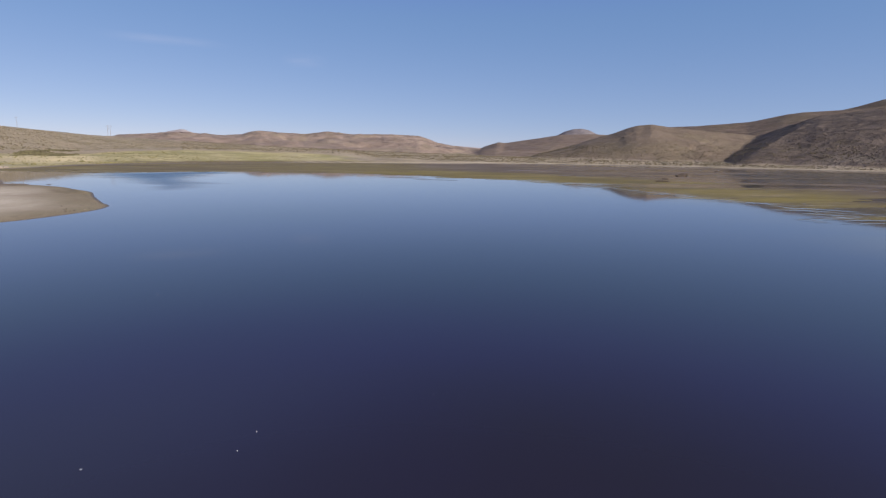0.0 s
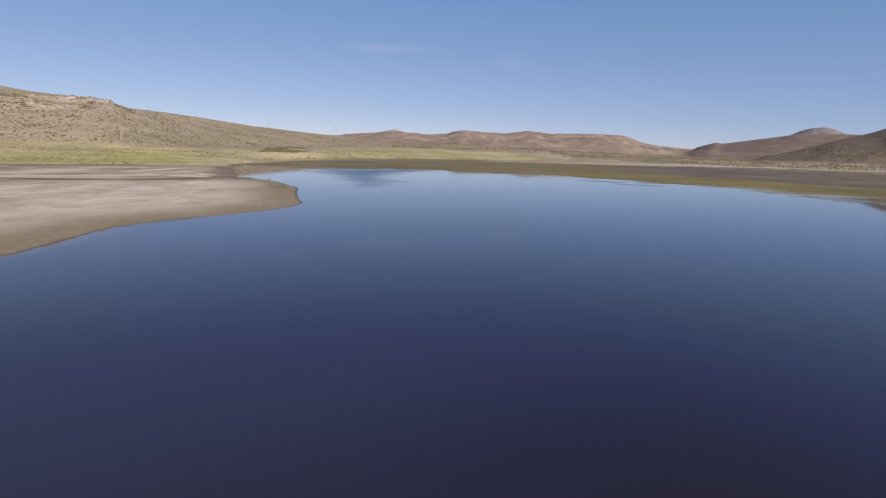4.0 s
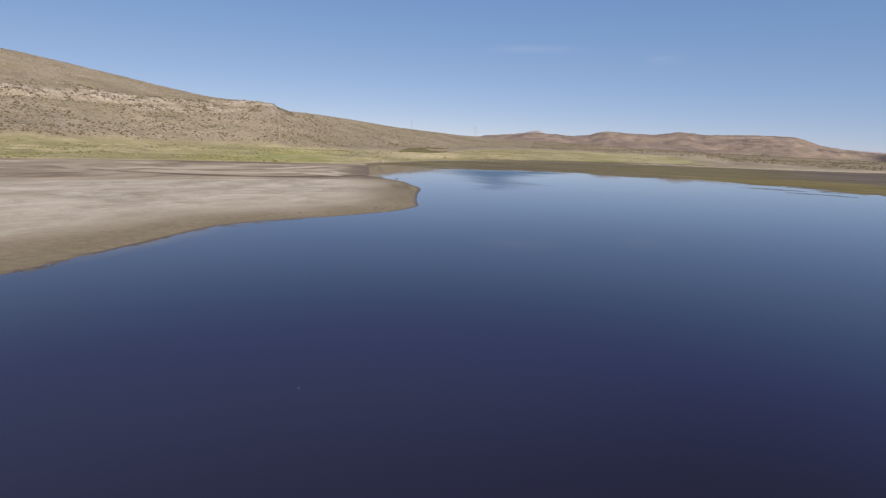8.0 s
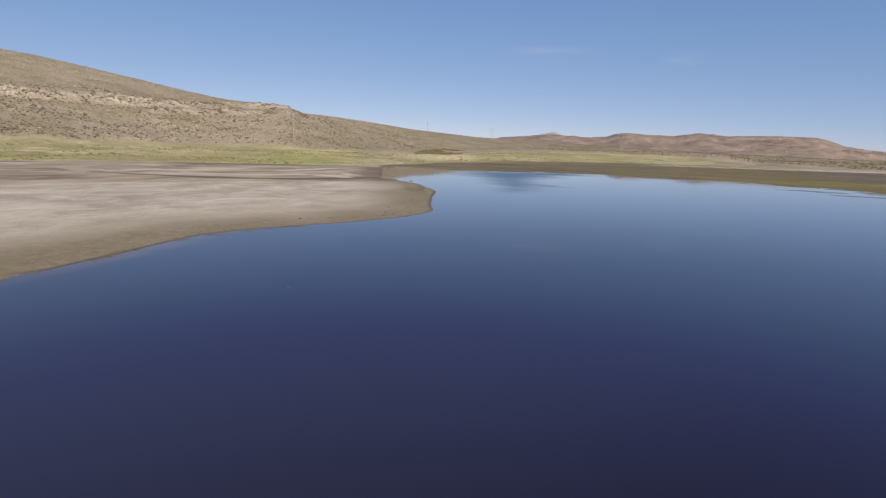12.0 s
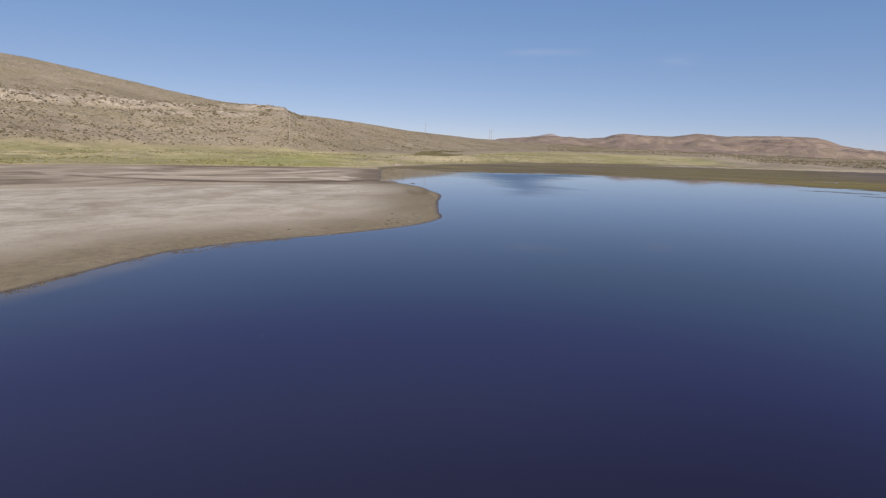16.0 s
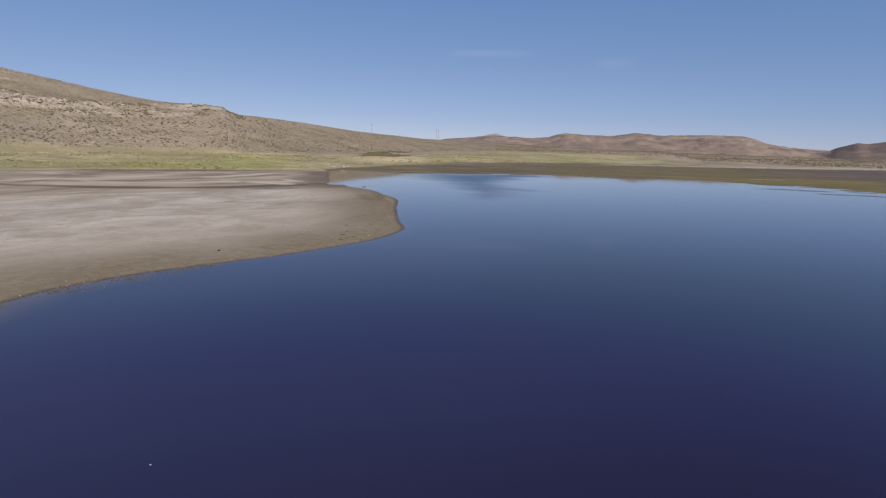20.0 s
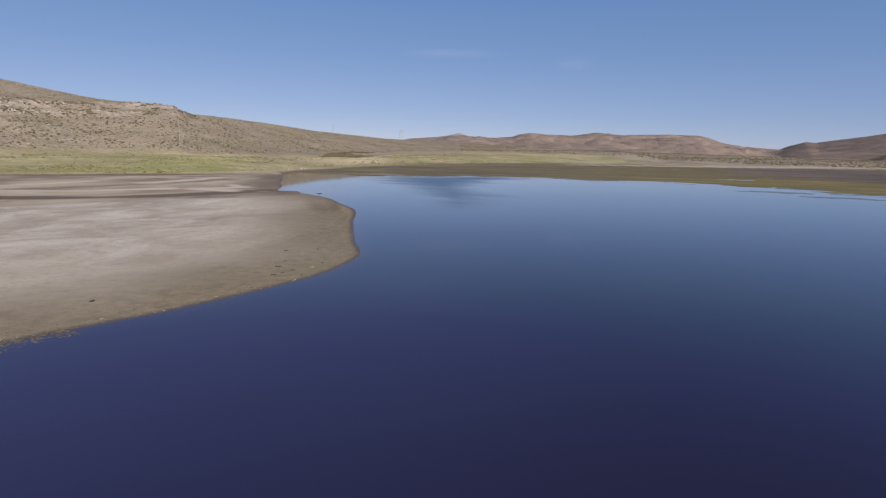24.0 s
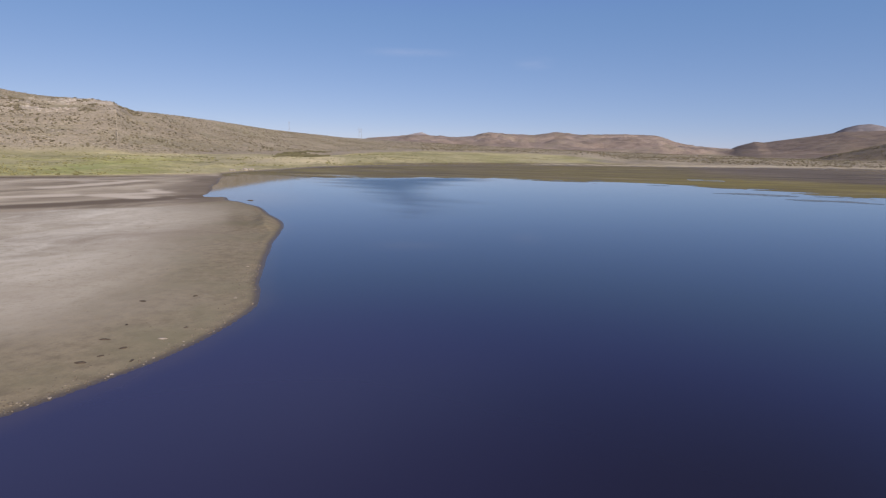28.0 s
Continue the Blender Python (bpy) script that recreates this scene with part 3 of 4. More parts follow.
    # a dirt track runs along the foot of the hill; a bank of dark peat edges the meadow
    track = 0.5 * step(r, foot - 7, foot - 5) * (1 - step(r, foot - 4, foot - 2)) * step(bearing, 36, 40) * (1 - step(bearing, 62, 66))
    peat = step(flats + bend, -3.5, -0.5) * (1 - step(flats + bend, 0.5, 3.5)) * step(lake, 2.0, 6.0) * (0.35 + 0.65 * step(fractal(x, y, 30.0, 3, 96), -0.4, 0.2))
    peat = np.maximum(peat, 0.85 * step(lake, 0.5, 2.0) * (1 - step(lake, 12.0, 22.0)) * step(r, 300, 400) * step(bearing, -3, 4))
    ring = step(bearing, -60, -45) * (1 - step(bearing, 8, 12))
    out = {"z": hills, "lake": lake, "flats": on_flats, "meadow": meadow, "ledge": ledge,
           "mud": on_flats * step(spit, -1.0, 2.0), "wet": 1 - step(lake, 0.10, 0.75 + 4.0 * step(r, 260, 340) * step(bearing, 2, 5)), "damp": (1 - step(lake + 2.0 * fractal(x, y, 7.0, 3, 58) + 2.5 * fractal(x, y, 20.0, 3, 59), 1.0, 13.0)) * 0.82 * (1 - step(spit, 2.0, 6.0)),
           "beach": ring * (step(lake, 1.0, 3.0) * (1 - step(lake, 6.0, 9.0)) * 0.9 + 0.28 * step(lake, 9.0, 14.0) * (1 - step(lake, 70.0, 190.0)) * step(fractal(x, y, 26.0, 4, 94), -0.2, 0.3)),
           "salt": on_flats * np.maximum(step(fractal(x, y * 1.6, 22.0, 4, 55), 0.34, 0.5) * 0.5, bars) * step(spit, 0.0, 3.0) * 0.9, "channel": np.maximum(on_flats * channel, 0.75 * on_flats * (1 - step(lake + bend, 3, 15)) * step(spit, 2, 6)),
           "lush": step(bearing, 37, 44) * (1 - step(bearing, 50, 60)) * (1 - step(r, foot - 60, foot - 30)) + 0.35 * step(bearing, 3, 6) * (1 - step(bearing, 12, 18)),
           "sombre": np.clip(0.55 * masks["slope"] + masks["round"] + masks["back"] + masks["mesa"] + masks["spur"] + masks["far"] * (1 - step(bearing, -20, -14)), 0, 1),
           "red": np.clip(masks["knolls"] * 0.85 + masks["slope"] + masks["round"] * 0.8 + masks["back"] + masks["mesa"] + masks["far"] * 0.9 + masks["spur"], 0, 1),
           "straw": straw, "fresh": 0.8 * np.exp(-((bearing - 47.2) / 2.4) ** 2 - ((r - 255) / 40.0) ** 2), "track": track, "peat": peat, "rough": (1 - on_flats) * (1 - meadow) * step(dry, 4, 30), "crust": on_flats * step(lake, 8, 20) * (1 - step(spit, -1.0, 2.0)), "far_haze": masks["far"] * step(bearing, -20, -14), "mesa": masks["mesa"],
           "spur": masks["spur"], "left": masks["left"], "r": r, "bearing": bearing}
    return out


def sheet(name, verts, faces, material, attributes=None, smooth=True):
    me = bpy.data.meshes.new(name)
    me.vertices.add(len(verts))
    me.vertices.foreach_set("co", np.asarray(verts, np.float32).ravel())
    f = np.asarray(faces, np.int32)
    me.loops.add(f.size)
    me.loops.foreach_set("vertex_index", f.ravel())
    me.polygons.add(len(f))
    me.polygons.foreach_set("loop_start", np.arange(0, f.size, f.shape[1], dtype=np.int32))
    me.polygons.foreach_set("loop_total", np.full(len(f), f.shape[1], np.int32))
    me.polygons.foreach_set("use_smooth", np.full(len(f), smooth))
    me.update(calc_edges=True)
    me.materials.append(material)
    for key, values in (attributes or {}).items():
        me.attributes.new(key, "FLOAT", "POINT").data.foreach_set("value", np.asarray(values, np.float32))
    return new(name, me)


def ring_grid(bearings, radii):
    b, r = np.meshgrid(np.radians(bearings), radii)
    x, y = MID[0] - r * np.sin(b), MID[1] + r * np.cos(b)
    nb = len(bearings)
    i, j = np.meshgrid(np.arange(nb - 1), np.arange(len(radii) - 1))
    a = (j * nb + i).ravel()
    return x.ravel(), y.ravel(), np.stack([a, a + nb, a + nb + 1, a + 1], 1)


# ---- ground: one sheet to the horizon ----
BEARINGS = np.concatenate([np.arange(-180, -52, 4.0), np.arange(-52, 28, 0.24), np.arange(28, 76, 0.18), np.arange(76, 180.1, 4.0)])
RADII = np.concatenate([np.linspace(1.0, 24, 8), np.exp(np.arange(math.log(26), math.log(140), 0.0045)), np.exp(np.arange(math.log(140), math.log(4700), 0.0125))])
gx, gy, gf = ring_grid(BEARINGS, RADII)
G = land(gx, gy)
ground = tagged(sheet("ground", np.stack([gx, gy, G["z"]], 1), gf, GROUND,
                      {k: G[k] for k in ("flats", "meadow", "ledge", "mud", "wet", "damp", "beach", "salt", "red", "straw", "fresh", "track", "peat", "crust", "far_haze", "channel", "lush", "sombre", "spur", "mesa", "rough")}),
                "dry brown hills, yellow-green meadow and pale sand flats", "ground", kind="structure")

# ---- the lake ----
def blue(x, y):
    """How blue the water is painted for mirrored sky: grey nearby, blue further out."""
    # these factors grey two patches, painting in weaker reflection at steep view
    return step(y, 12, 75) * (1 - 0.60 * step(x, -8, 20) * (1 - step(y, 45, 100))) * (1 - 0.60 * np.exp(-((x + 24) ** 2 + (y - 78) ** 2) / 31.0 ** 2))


wx, wy, wf = ring_grid(np.concatenate([np.arange(-180, -60, 2.0), np.arange(-60, 82, 0.5), np.arange(82, 180.1, 2.0)]), np.concatenate([[0.0, 2.0], np.exp(np.arange(math.log(4), math.log(1000), 0.011))]))
off = signed(wx, wy, LAKE)
in_lake = (off < 12)[wf].any(1)
# the bed shows through where the water is only a hand deep
inlet = step(wy, 108, 140) * (1 - step(wy, 215, 235)) * (1 - step(wx, -92, -66))
margin = step(wy, 34, 42) * (1 - step(wy, 55, 61)) * (1 - step(wx, -40, -36))
shoal = np.maximum((0.16 + 0.5 * margin) * (1 - step(-off + (0.5 + margin) * fractal(wx, wy, 4.0, 4, 90), 0.0, 1.3 + 1.6 * margin)), 0.8 * inlet * (1 - step(-off + 5 * fractal(wx, wy, 15.0, 4, 91), 1.0, 20.0)))
# a breath of wind roughens patches of it
GUST = rounded([(-110, 205), (-95, 224), (-72, 240), (-70, 203), (-63, 178), (-55, 148), (-49, 127), (-57, 123), (-64, 138), (-79, 160), (-93, 180)], 4)
POOLS = (rounded([(150, 215), (178, 182), (235, 205), (345, 330), (300, 388), (225, 330)], 4), rounded([(96, 100), (104, 117), (124, 113), (140, 96), (118, 88)], 4))
gust = 0.75 - 0.75 * step(signed(wx, wy, GUST) + 10 * fractal(wx * 0.35 + wy * 0.2, wy, 14.0, 4, 60), -14, 8)
for pool in POOLS:
    gust = np.maximum(gust, 0.22 - 0.22 * step(signed(wx, wy, pool), 10, 25))
# two spots painted dark for weak reflection; a paler band along the spit
dim_spots = np.maximum(np.exp(-((wx - 1) ** 2 + (wy - 36) ** 2) / 20.0 ** 2), np.exp(-((wx + 19) ** 2 + (wy - 76) ** 2) / 15.0 ** 2))
pale_band = (1 - step(-off + 3 * fractal(wx, wy, 9.0, 3, 105), 1.0, 17.0)) * (1 - step(wy, 75, 100)) * (1 - step(wx, -30, -20))
# drowned weed browns the water along the mats
weedy = (0.25 + 0.75 * step(wx, 10, 60)) * (1 - step(-(signed(wx, wy, DEEP) + 9.0 * fractal(wx * 0.35, wy * 1.3, 13.0, 4, 70)), -6.0, 16.0)) * step(wx, -60, -20)
lake = tagged(sheet("water", np.stack([wx, wy, np.zeros(len(wx))], 1), wf[in_lake], WATER, {"beyond": blue(wx, wy), "shoal": shoal, "gust": gust, "dim_spots": dim_spots, "pale_band": pale_band, "sky_sheen": step(wy, 72, 195), "weedy": weedy}),
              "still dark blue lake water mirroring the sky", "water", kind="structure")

# ---- floating weed between the far shore and the open water ----
bx, by, bf = ring_grid(np.arange(-100, 44, 0.25), np.exp(np.arange(math.log(55), math.log(760), 0.006)))
beyond = signed(bx, by, DEEP)
shore = -signed(bx, by, LAKE)
ragged = 9.0 * fractal(bx * 0.35, by * 1.3, 13.0, 5, 70)
gaps = fractal(bx * 0.5, by * 1.4, 46.0, 4, 71)
east = step(bx, 20, 160)
lace = 13.0 * fractal(bx * 0.55, by * 1.3, 4.5, 4, 77) * (1 - step(beyond, 10, 40)) + 5.0 * step(bx, 35, 60) * fractal(bx * 0.4, by, 8.0, 3, 78)
for pool in POOLS:
    gaps = np.where(signed(bx, by, pool) + 14 * fractal(bx * 0.4, by, 20.0, 4, 79) + 70 * np.maximum(fractal(bx * 0.12, by, 9.0, 4, 88) + 0.05, 0) < 0, 3.0, gaps)
cover = np.minimum(beyond + ragged + lace - 1.0, (0.75 - 0.45 * east - gaps) * 60)
# loose rafts that drift off the edge of the mats
RAFTS = ((-4.5, 201.0, 3.6, 1.6), (3.5, 201.5, 7.5, 4.6), (7.0, 188.0, 4.2, 1.6), (12.5, 187.0, 6.5, 2.8), (18.5, 184.0, 3.0, 1.2), (17.5, 200.5, 5.0, 1.6), (23.0, 205.0, 4.5, 1.8))
strand = np.maximum.reduce([(1 - ((bx - cx) / rx) ** 2 - ((by - cy) / ry) ** 2) * 2.0 for cx, cy, rx, ry in RAFTS]) + 2.4 * fractal(bx * 0.45, by, 3.2, 4, 74)
cover = np.maximum(cover, strand - 0.1)
cover = np.minimum(np.minimum(cover, shore + 4), np.where(bx < -62, by - 208 + 6 * fractal(bx, by, 14.0, 3, 76), 99.0))
keep = (cover[bf] > 0).all(1)
used = np.unique(bf[keep])
back = np.zeros(len(bx), np.int64)
back[used] = np.arange(len(used))
bz = 0.015 + 0.03 * (fractal(bx, by, 3.0, 3, 72) + 0.6) * step(cover, 0, 6)
old = np.clip(0.32 * (1 - step(bx, -40, 10)) + 0.42 * step(bx, 80, 150) + step(bx, -40, 60) * step(beyond + 25 * fractal(bx * 0.6, by, 30.0, 4, 73), 32, 110), 0, 1)
thin = np.maximum(0.8 * (1 - step(beyond, -5, 2)) * step(bx, -30, -20), 0.75 * step(bx, 60, 80) * (1 - step(beyond, 15, 70)) * step(fractal(bx * 0.25, by, 16.0, 4, 87), 0.08, 0.3))
sunk = np.clip((1 - step(cover + 8 * fractal(bx * 0.3, by, 14.0, 4, 102), 0.0, 24.0)) * step(bx, 25, 70)
               + 0.5 * (1 - step(beyond, -4, 2)) + 0.55 * step(bx, 70, 170) * step(fractal(bx * 0.2, by, 22.0, 4, 103), -0.2, 0.35), 0, 1)
weed = tagged(sheet("floating_weed", np.stack([bx, by, np.maximum(bz, 0.012)], 1)[used], back[bf[keep]], WEED, {"old": old[used], "thin": thin[used], "sunk": sunk[used]}),
              "olive and brown mats of floating lake weed", "water weed", kind="stuff")


# ---- what grows and lies on the land ----
def blob(seed, squash=0.7, rough=0.28):
    """An uneven low clump of 20 faces."""
    bm = bmesh.new()
    bmesh.ops.create_icosphere(bm, subdivisions=1, radius=1.0)
    rng = np.random.RandomState(seed)
    for v in bm.verts:
        v.co *= 1 + rng.uniform(-rough, rough)
        v.co.z = v.co.z * squash + squash * 0.6
    co = np.array([v.co[:] for v in bm.verts])
    fa = np.array([[v.index for v in f.verts] for f in bm.faces])
    bm.free()
    return co, fa


def tuft(seed, blades=6):
    """A spray of upright pointed blades."""
    rng = np.random.RandomState(seed)
    co, fa = [], []
    for k in range(blades):
        a = 2 * math.pi * k / blades + rng.uniform(-0.4, 0.4)
        lean, h, w = rng.uniform(0.3, 0.9), rng.uniform(0.7, 1.2), 0.22
        c, s_ = math.cos(a), math.sin(a)
        n = len(co)
        co += [(0.15 * c - w * s_, 0.15 * s_ + w * c, 0), (0.15 * c + w * s_, 0.15 * s_ - w * c, 0), (lean * c, lean * s_, h)]
        fa.append((n, n + 1, n + 2))
    return np.array(co), np.array(fa)


def scatter(name, templates, x, y, z, size, tall, material, label, category, seed=1, smooth=False):
    rng = np.random.RandomState(seed)
    verts, faces, base = [], [], 0
    pick, turn = rng.randint(0, len(templates), len(x)), rng.uniform(0, 6.283, len(x))
    for k, (co, fa) in enumerate(templates):
        sel = np.where(pick == k)[0]
        if not len(sel):
            continue
        c, s_ = np.cos(turn[sel])[:, None], np.sin(turn[sel])[:, None]
        w, h = size[sel][:, None], (size * tall)[sel][:, None]
        px = (co[:, 0] * c - co[:, 1] * s_) * w + x[sel][:, None]
        py = (co[:, 0] * s_ + co[:, 1] * c) * w + y[sel][:, None]
        pz = co[:, 2] * h + z[sel][:, None]
        verts.append(np.stack([px, py, pz], 2).reshape(-1, 3))
        faces.append((fa[None] + (np.arange(len(sel)) * len(co))[:, None, None] + base).reshape(-1, fa.shape[1]))
        base += len(sel) * len(co)
    ob = sheet(name, np.concatenate(verts), np.concatenate(faces), material, smooth=smooth)
    return tagged(ob, label, category, kind="stuff")


def polar_places(n, b0, b1, r0, r1, seed):
    rng = np.random.RandomState(seed)
    b, r = np.radians(rng.uniform(b0, b1, n)), np.sqrt(rng.uniform(r0 * r0, r1 * r1, n))
    x, y = MID[0] - r * np.sin(b), MID[1] + r * np.cos(b)
    return x, y, land(x, y), rng


BLOBS = [blob(k, 0.7) for k in range(6)]
BOULDERS = [blob(20 + k, 0.62, 0.36) for k in range(6)]
TUFTS = [tuft(40 + k) for k in range(5)]

x, y, L, rng = polar_places(85000, 12, 76, 380, 980, 101)
ok = (L["left"] > 0.5) & (L["meadow"] < 0.3) & (fractal(x * 0.8, y, 20.0, 5, 80) - 0.2 * L["ledge"] > rng.uniform(-0.38, 0.62, len(x)))
x, y, z, w = x[ok], y[ok], L["z"][ok] - 0.1, (0.24 + 0.85 * rng.uniform(0, 1, ok.sum()) ** 2.2) * (1 - 0.55 * step(L["z"][ok], 35, 65)) * (1 - 0.4 * step(L["r"][ok], 540, 780))
scatter("hill_shrubs", BLOBS, x, y, z, w, 0.9, SHRUB, "low dark olive shrubs dotted over the dry hillside", "shrub", 2)

x, y, L, rng = polar_places(60000, 12, 76, 360, 900, 102)
ok = (L["left"] > 0.4) & (L["meadow"] < 0.5)
scatter("hill_bunch_grass", TUFTS, x[ok], y[ok], L["z"][ok] - 0.05, 0.3 + 0.6 * rng.uniform(0, 1, ok.sum()) ** 2, 0.8, TUSSOCK, "straw-coloured bunch grass on the hillside", "grass", 3)

x, y, L, rng = polar_places(34000, -52, 20, 590, 1100, 103)
ok = (L["lake"] > 9) & (L["z"] < 26) & (fractal(x, y, 38.0, 4, 81) > rng.uniform(-0.45, 0.45, len(x)))
scatter("shore_shrubs", BLOBS, x[ok], y[ok], L["z"][ok] - 0.1, 0.3 + 0.9 * rng.uniform(0, 1, ok.sum()) ** 2, 0.8, SHRUB, "low scrub on the plain behind the far beach", "shrub", 4)
ok = (L["lake"] > 7) & (L["z"] < 30) & (rng.uniform(0, 1, len(x)) < 0.5)
scatter("shore_bunch_grass", TUFTS, x[ok], y[ok], L["z"][ok] - 0.05, rng.uniform(0.6, 1.4, ok.sum()), 0.8, TUSSOCK, "straw-coloured bunch grass behind the far beach", "grass", 5)

x, y, L, rng = polar_places(26000, -62, -30, 560, 1000, 104)
ok = (L["spur"] > 0.6) & (L["z"] > 3) & (fractal(x, y, 45.0, 4, 89) > rng.uniform(-0.3, 0.4, len(x)))
scatter("spur_boulders", BOULDERS, x[ok], y[ok], L["z"][ok] - 0.3, 0.3 + 0.9 * rng.uniform(0, 1, ok.sum()) ** 2, 0.9, DARK_ROCK, "dark boulders strewn over the steep spur", "boulder", 6)

x, y, L, rng = polar_places(30000, 42, 78, 400, 760, 105)
ok = (L["ledge"] > 0.3) & (fractal(x, y, 18.0, 3, 82) > 0.34 - 0.38 * step(L["bearing"], 47, 54))
scatter("outcrop_rocks", BOULDERS, x[ok], y[ok], L["z"][ok] - 0.3, rng.uniform(0.4, 1.5, ok.sum()), 0.9, PALE_ROCK, "broken pale rocks along the hillside outcrop", "rock", 7)

ok = (L["ledge"] > 0.12) & (fractal(x, y, 9.0, 3, 97) > 0.14)
scatter("outcrop_shrubs", BLOBS, x[ok], y[ok], L["z"][ok] - 0.1, 0.5 + 0.9 * rng.uniform(0, 1, ok.sum()) ** 1.6, 0.9, SHRUB, "dark shrubs in the clefts of the hillside outcrop", "shrub", 15)

x, y, L, rng = polar_places(16000, 14, 76, 380, 900, 109)
ok = (L["left"] > 0.5) & (L["meadow"] < 0.2) & (fractal(x, y, 40.0, 4, 98) > rng.uniform(-0.3, 0.5, len(x)))
scatter("hill_stones", BOULDERS, x[ok], y[ok], L["z"][ok] - 0.15, 0.25 + 0.75 * rng.uniform(0, 1, ok.sum()) ** 2.5, 0.7, PALE_ROCK, "pale stones strewn over the dry hillside", "stone", 16)

x, y, L, rng = polar_places(26000, 8, 76, 150, 540, 106)
ok = (L["meadow"] > 0.5) & (fractal(x, y, 14.0, 4, 83) > rng.uniform(-0.2, 0.5, len(x)))
scatter("meadow_tufts", TUFTS, x[ok], y[ok], L["z"][ok] - 0.03, 0.15 + 0.6 * rng.uniform(0, 1, ok.sum()) ** 2.5, 0.6, GREEN, "short yellow-green grass tufts of the meadow", "grass", 8)

x, y, L, rng = polar_places(22000, 8, 76, 170, 520, 110)
ok = (L["meadow"] > 0.6) & (fractal(x, y, 22.0, 4, 99) > rng.uniform(0.0, 0.5, len(x)))
scatter("meadow_tussocks", BLOBS, x[ok], y[ok], L["z"][ok] - 0.08, 0.25 + 0.6 * rng.uniform(0, 1, ok.sum()) ** 2, 0.6, TURF, "olive tussocks standing in the meadow", "grass", 17)

x, y, L, rng = polar_places(6500, 28.5, 35.0, 445, 560, 107)
ok = fractal(x, y, 32.0, 4, 85) > rng.uniform(-0.05, 0.35, len(x)) + 0.5 * (np.abs(L["bearing"] - 31.7) / 3.3) ** 2
x, y, L = x[ok], y[ok], {"z": L["z"][ok]}
scatter("meadow_scrub", BLOBS, x, y, L["z"] - 0.1, rng.uniform(0.4, 1.1, len(x)), 0.9, OLIVE, "dark olive scrub at the head of the meadow", "shrub", 13)

# weed heads that stand above the mats
sel = np.random.RandomState(9).permutation(np.where(cover > 2.0)[0])[:9000]
jit = np.random.RandomState(10).uniform(-1.2, 1.2, (2, len(sel)))
scatter("weed_heads", TUFTS, bx[sel] + jit[0], by[sel] + jit[1], np.full(len(sel), -0.02), np.random.RandomState(11).uniform(0.10, 0.30, len(sel)), 0.3, WEED,
        "tips of lake weed standing out of the water", "water weed", 9)


# ---- loose stones and clods on the spit ----
def stone(name, x, y, size, material, label, category, seed, tall=0.55, long=1.0, turn=0.0, group=""):
    bm = bmesh.new()
    bmesh.ops.create_icosphere(bm, subdivisions=2, radius=size)
    off = Vector((seed * 3.7, seed * 1.9, 0))
    for v in bm.verts:
        n = noise.noise(v.co / size * 1.3 + off) * 0.45 + noise.noise(v.co / size * 3.1 + off) * 0.16
        v.co *= 1 + n
        v.co.x *= long
        v.co.z *= tall
    me = bpy.data.meshes.new(name)
    bm.to_mesh(me)
    bm.free()
    me.materials.append(material)
    ob = new(name, me)
    z = float(land(np.array([x]), np.array([y]))["z"][0])
    ob.matrix_world = pose(x, y, max(z, -0.05) + size * tall * 0.35, 0, 0, turn)
    return tagged(ob, label, category, group)


for k, (x, y, size, long) in enumerate(((-53.1, 83.7, 0.13, 2.2), (-49.8, 78.4, 0.12, 2.9), (-48.4, 76.1, 0.15, 1.8), (-48.2, 77.9, 0.13, 1.7), (-48.3, 76.9, 0.09, 2.1),
                                        (-47.8, 81.0, 0.11, 1.6), (-51.4, 85.7, 0.10, 2.4), (-46.8, 77.0, 0.10, 1.8), (-53.0, 66.7, 0.16, 1.6), (-50.6, 80.3, 0.08, 2.0))):
    stone("mud_clod", x, y, size * 0.72, CLOD, "dark dried mud clod on the sand", "clod", k, 0.4, long, 15 * k, "clods on the spit")
stone("mud_islet", -86.4, 138.1, 0.32, CLOD, "low dark wet mud islet in the inlet mouth", "mud", 45, 0.4, 1.6, 40)
stone("stone", -47.6, 79.4, 0.11, SHORE_PALE, "pale flat stone on the sand", "stone", 31, 0.4, 1.9, 20)
for k, (x, y, size) in enumerate(((-162.6, 230.0, 0.7), (-163.6, 232.8, 0.5), (-164.5, 240.5, 0.8), (-164.4, 243.4, 0.9), (-165.2, 246.2, 0.6), (-163.9, 237.6, 0.4))):
    stone("boulder", x, y, size, PALE_ROCK, "pale boulder at the edge of the inlet", "boulder", 50 + k, 0.7, 1.3, 40 * k, "boulders at the inlet")

# larger stones that stand out from the gravel along the water's edge
rng = np.random.RandomState(119)
x, y = rng.uniform(-56, -44, 2600), rng.uniform(52, 112, 2600)
L = land(x, y)
edge = np.where((L["lake"] > 0.25) & (L["lake"] < 0.4 + 2.2 * rng.uniform(0, 1, len(x)) ** 3) & (L["flats"] > 0.5))[0][:70]
for k, i in enumerate(edge):
    pale = k % 3 == 0
    stone("stone", x[i], y[i], 0.034 + 0.036 * rng.uniform() ** 2, SHORE_PALE if pale else STONE,
          "pale angular stone at the water's edge" if pale else "grey-brown stone at the water's edge", "stone", 200 + k, 0.5, rng.uniform(1.0, 1.9), rng.uniform(0, 180), "stones along the spit")

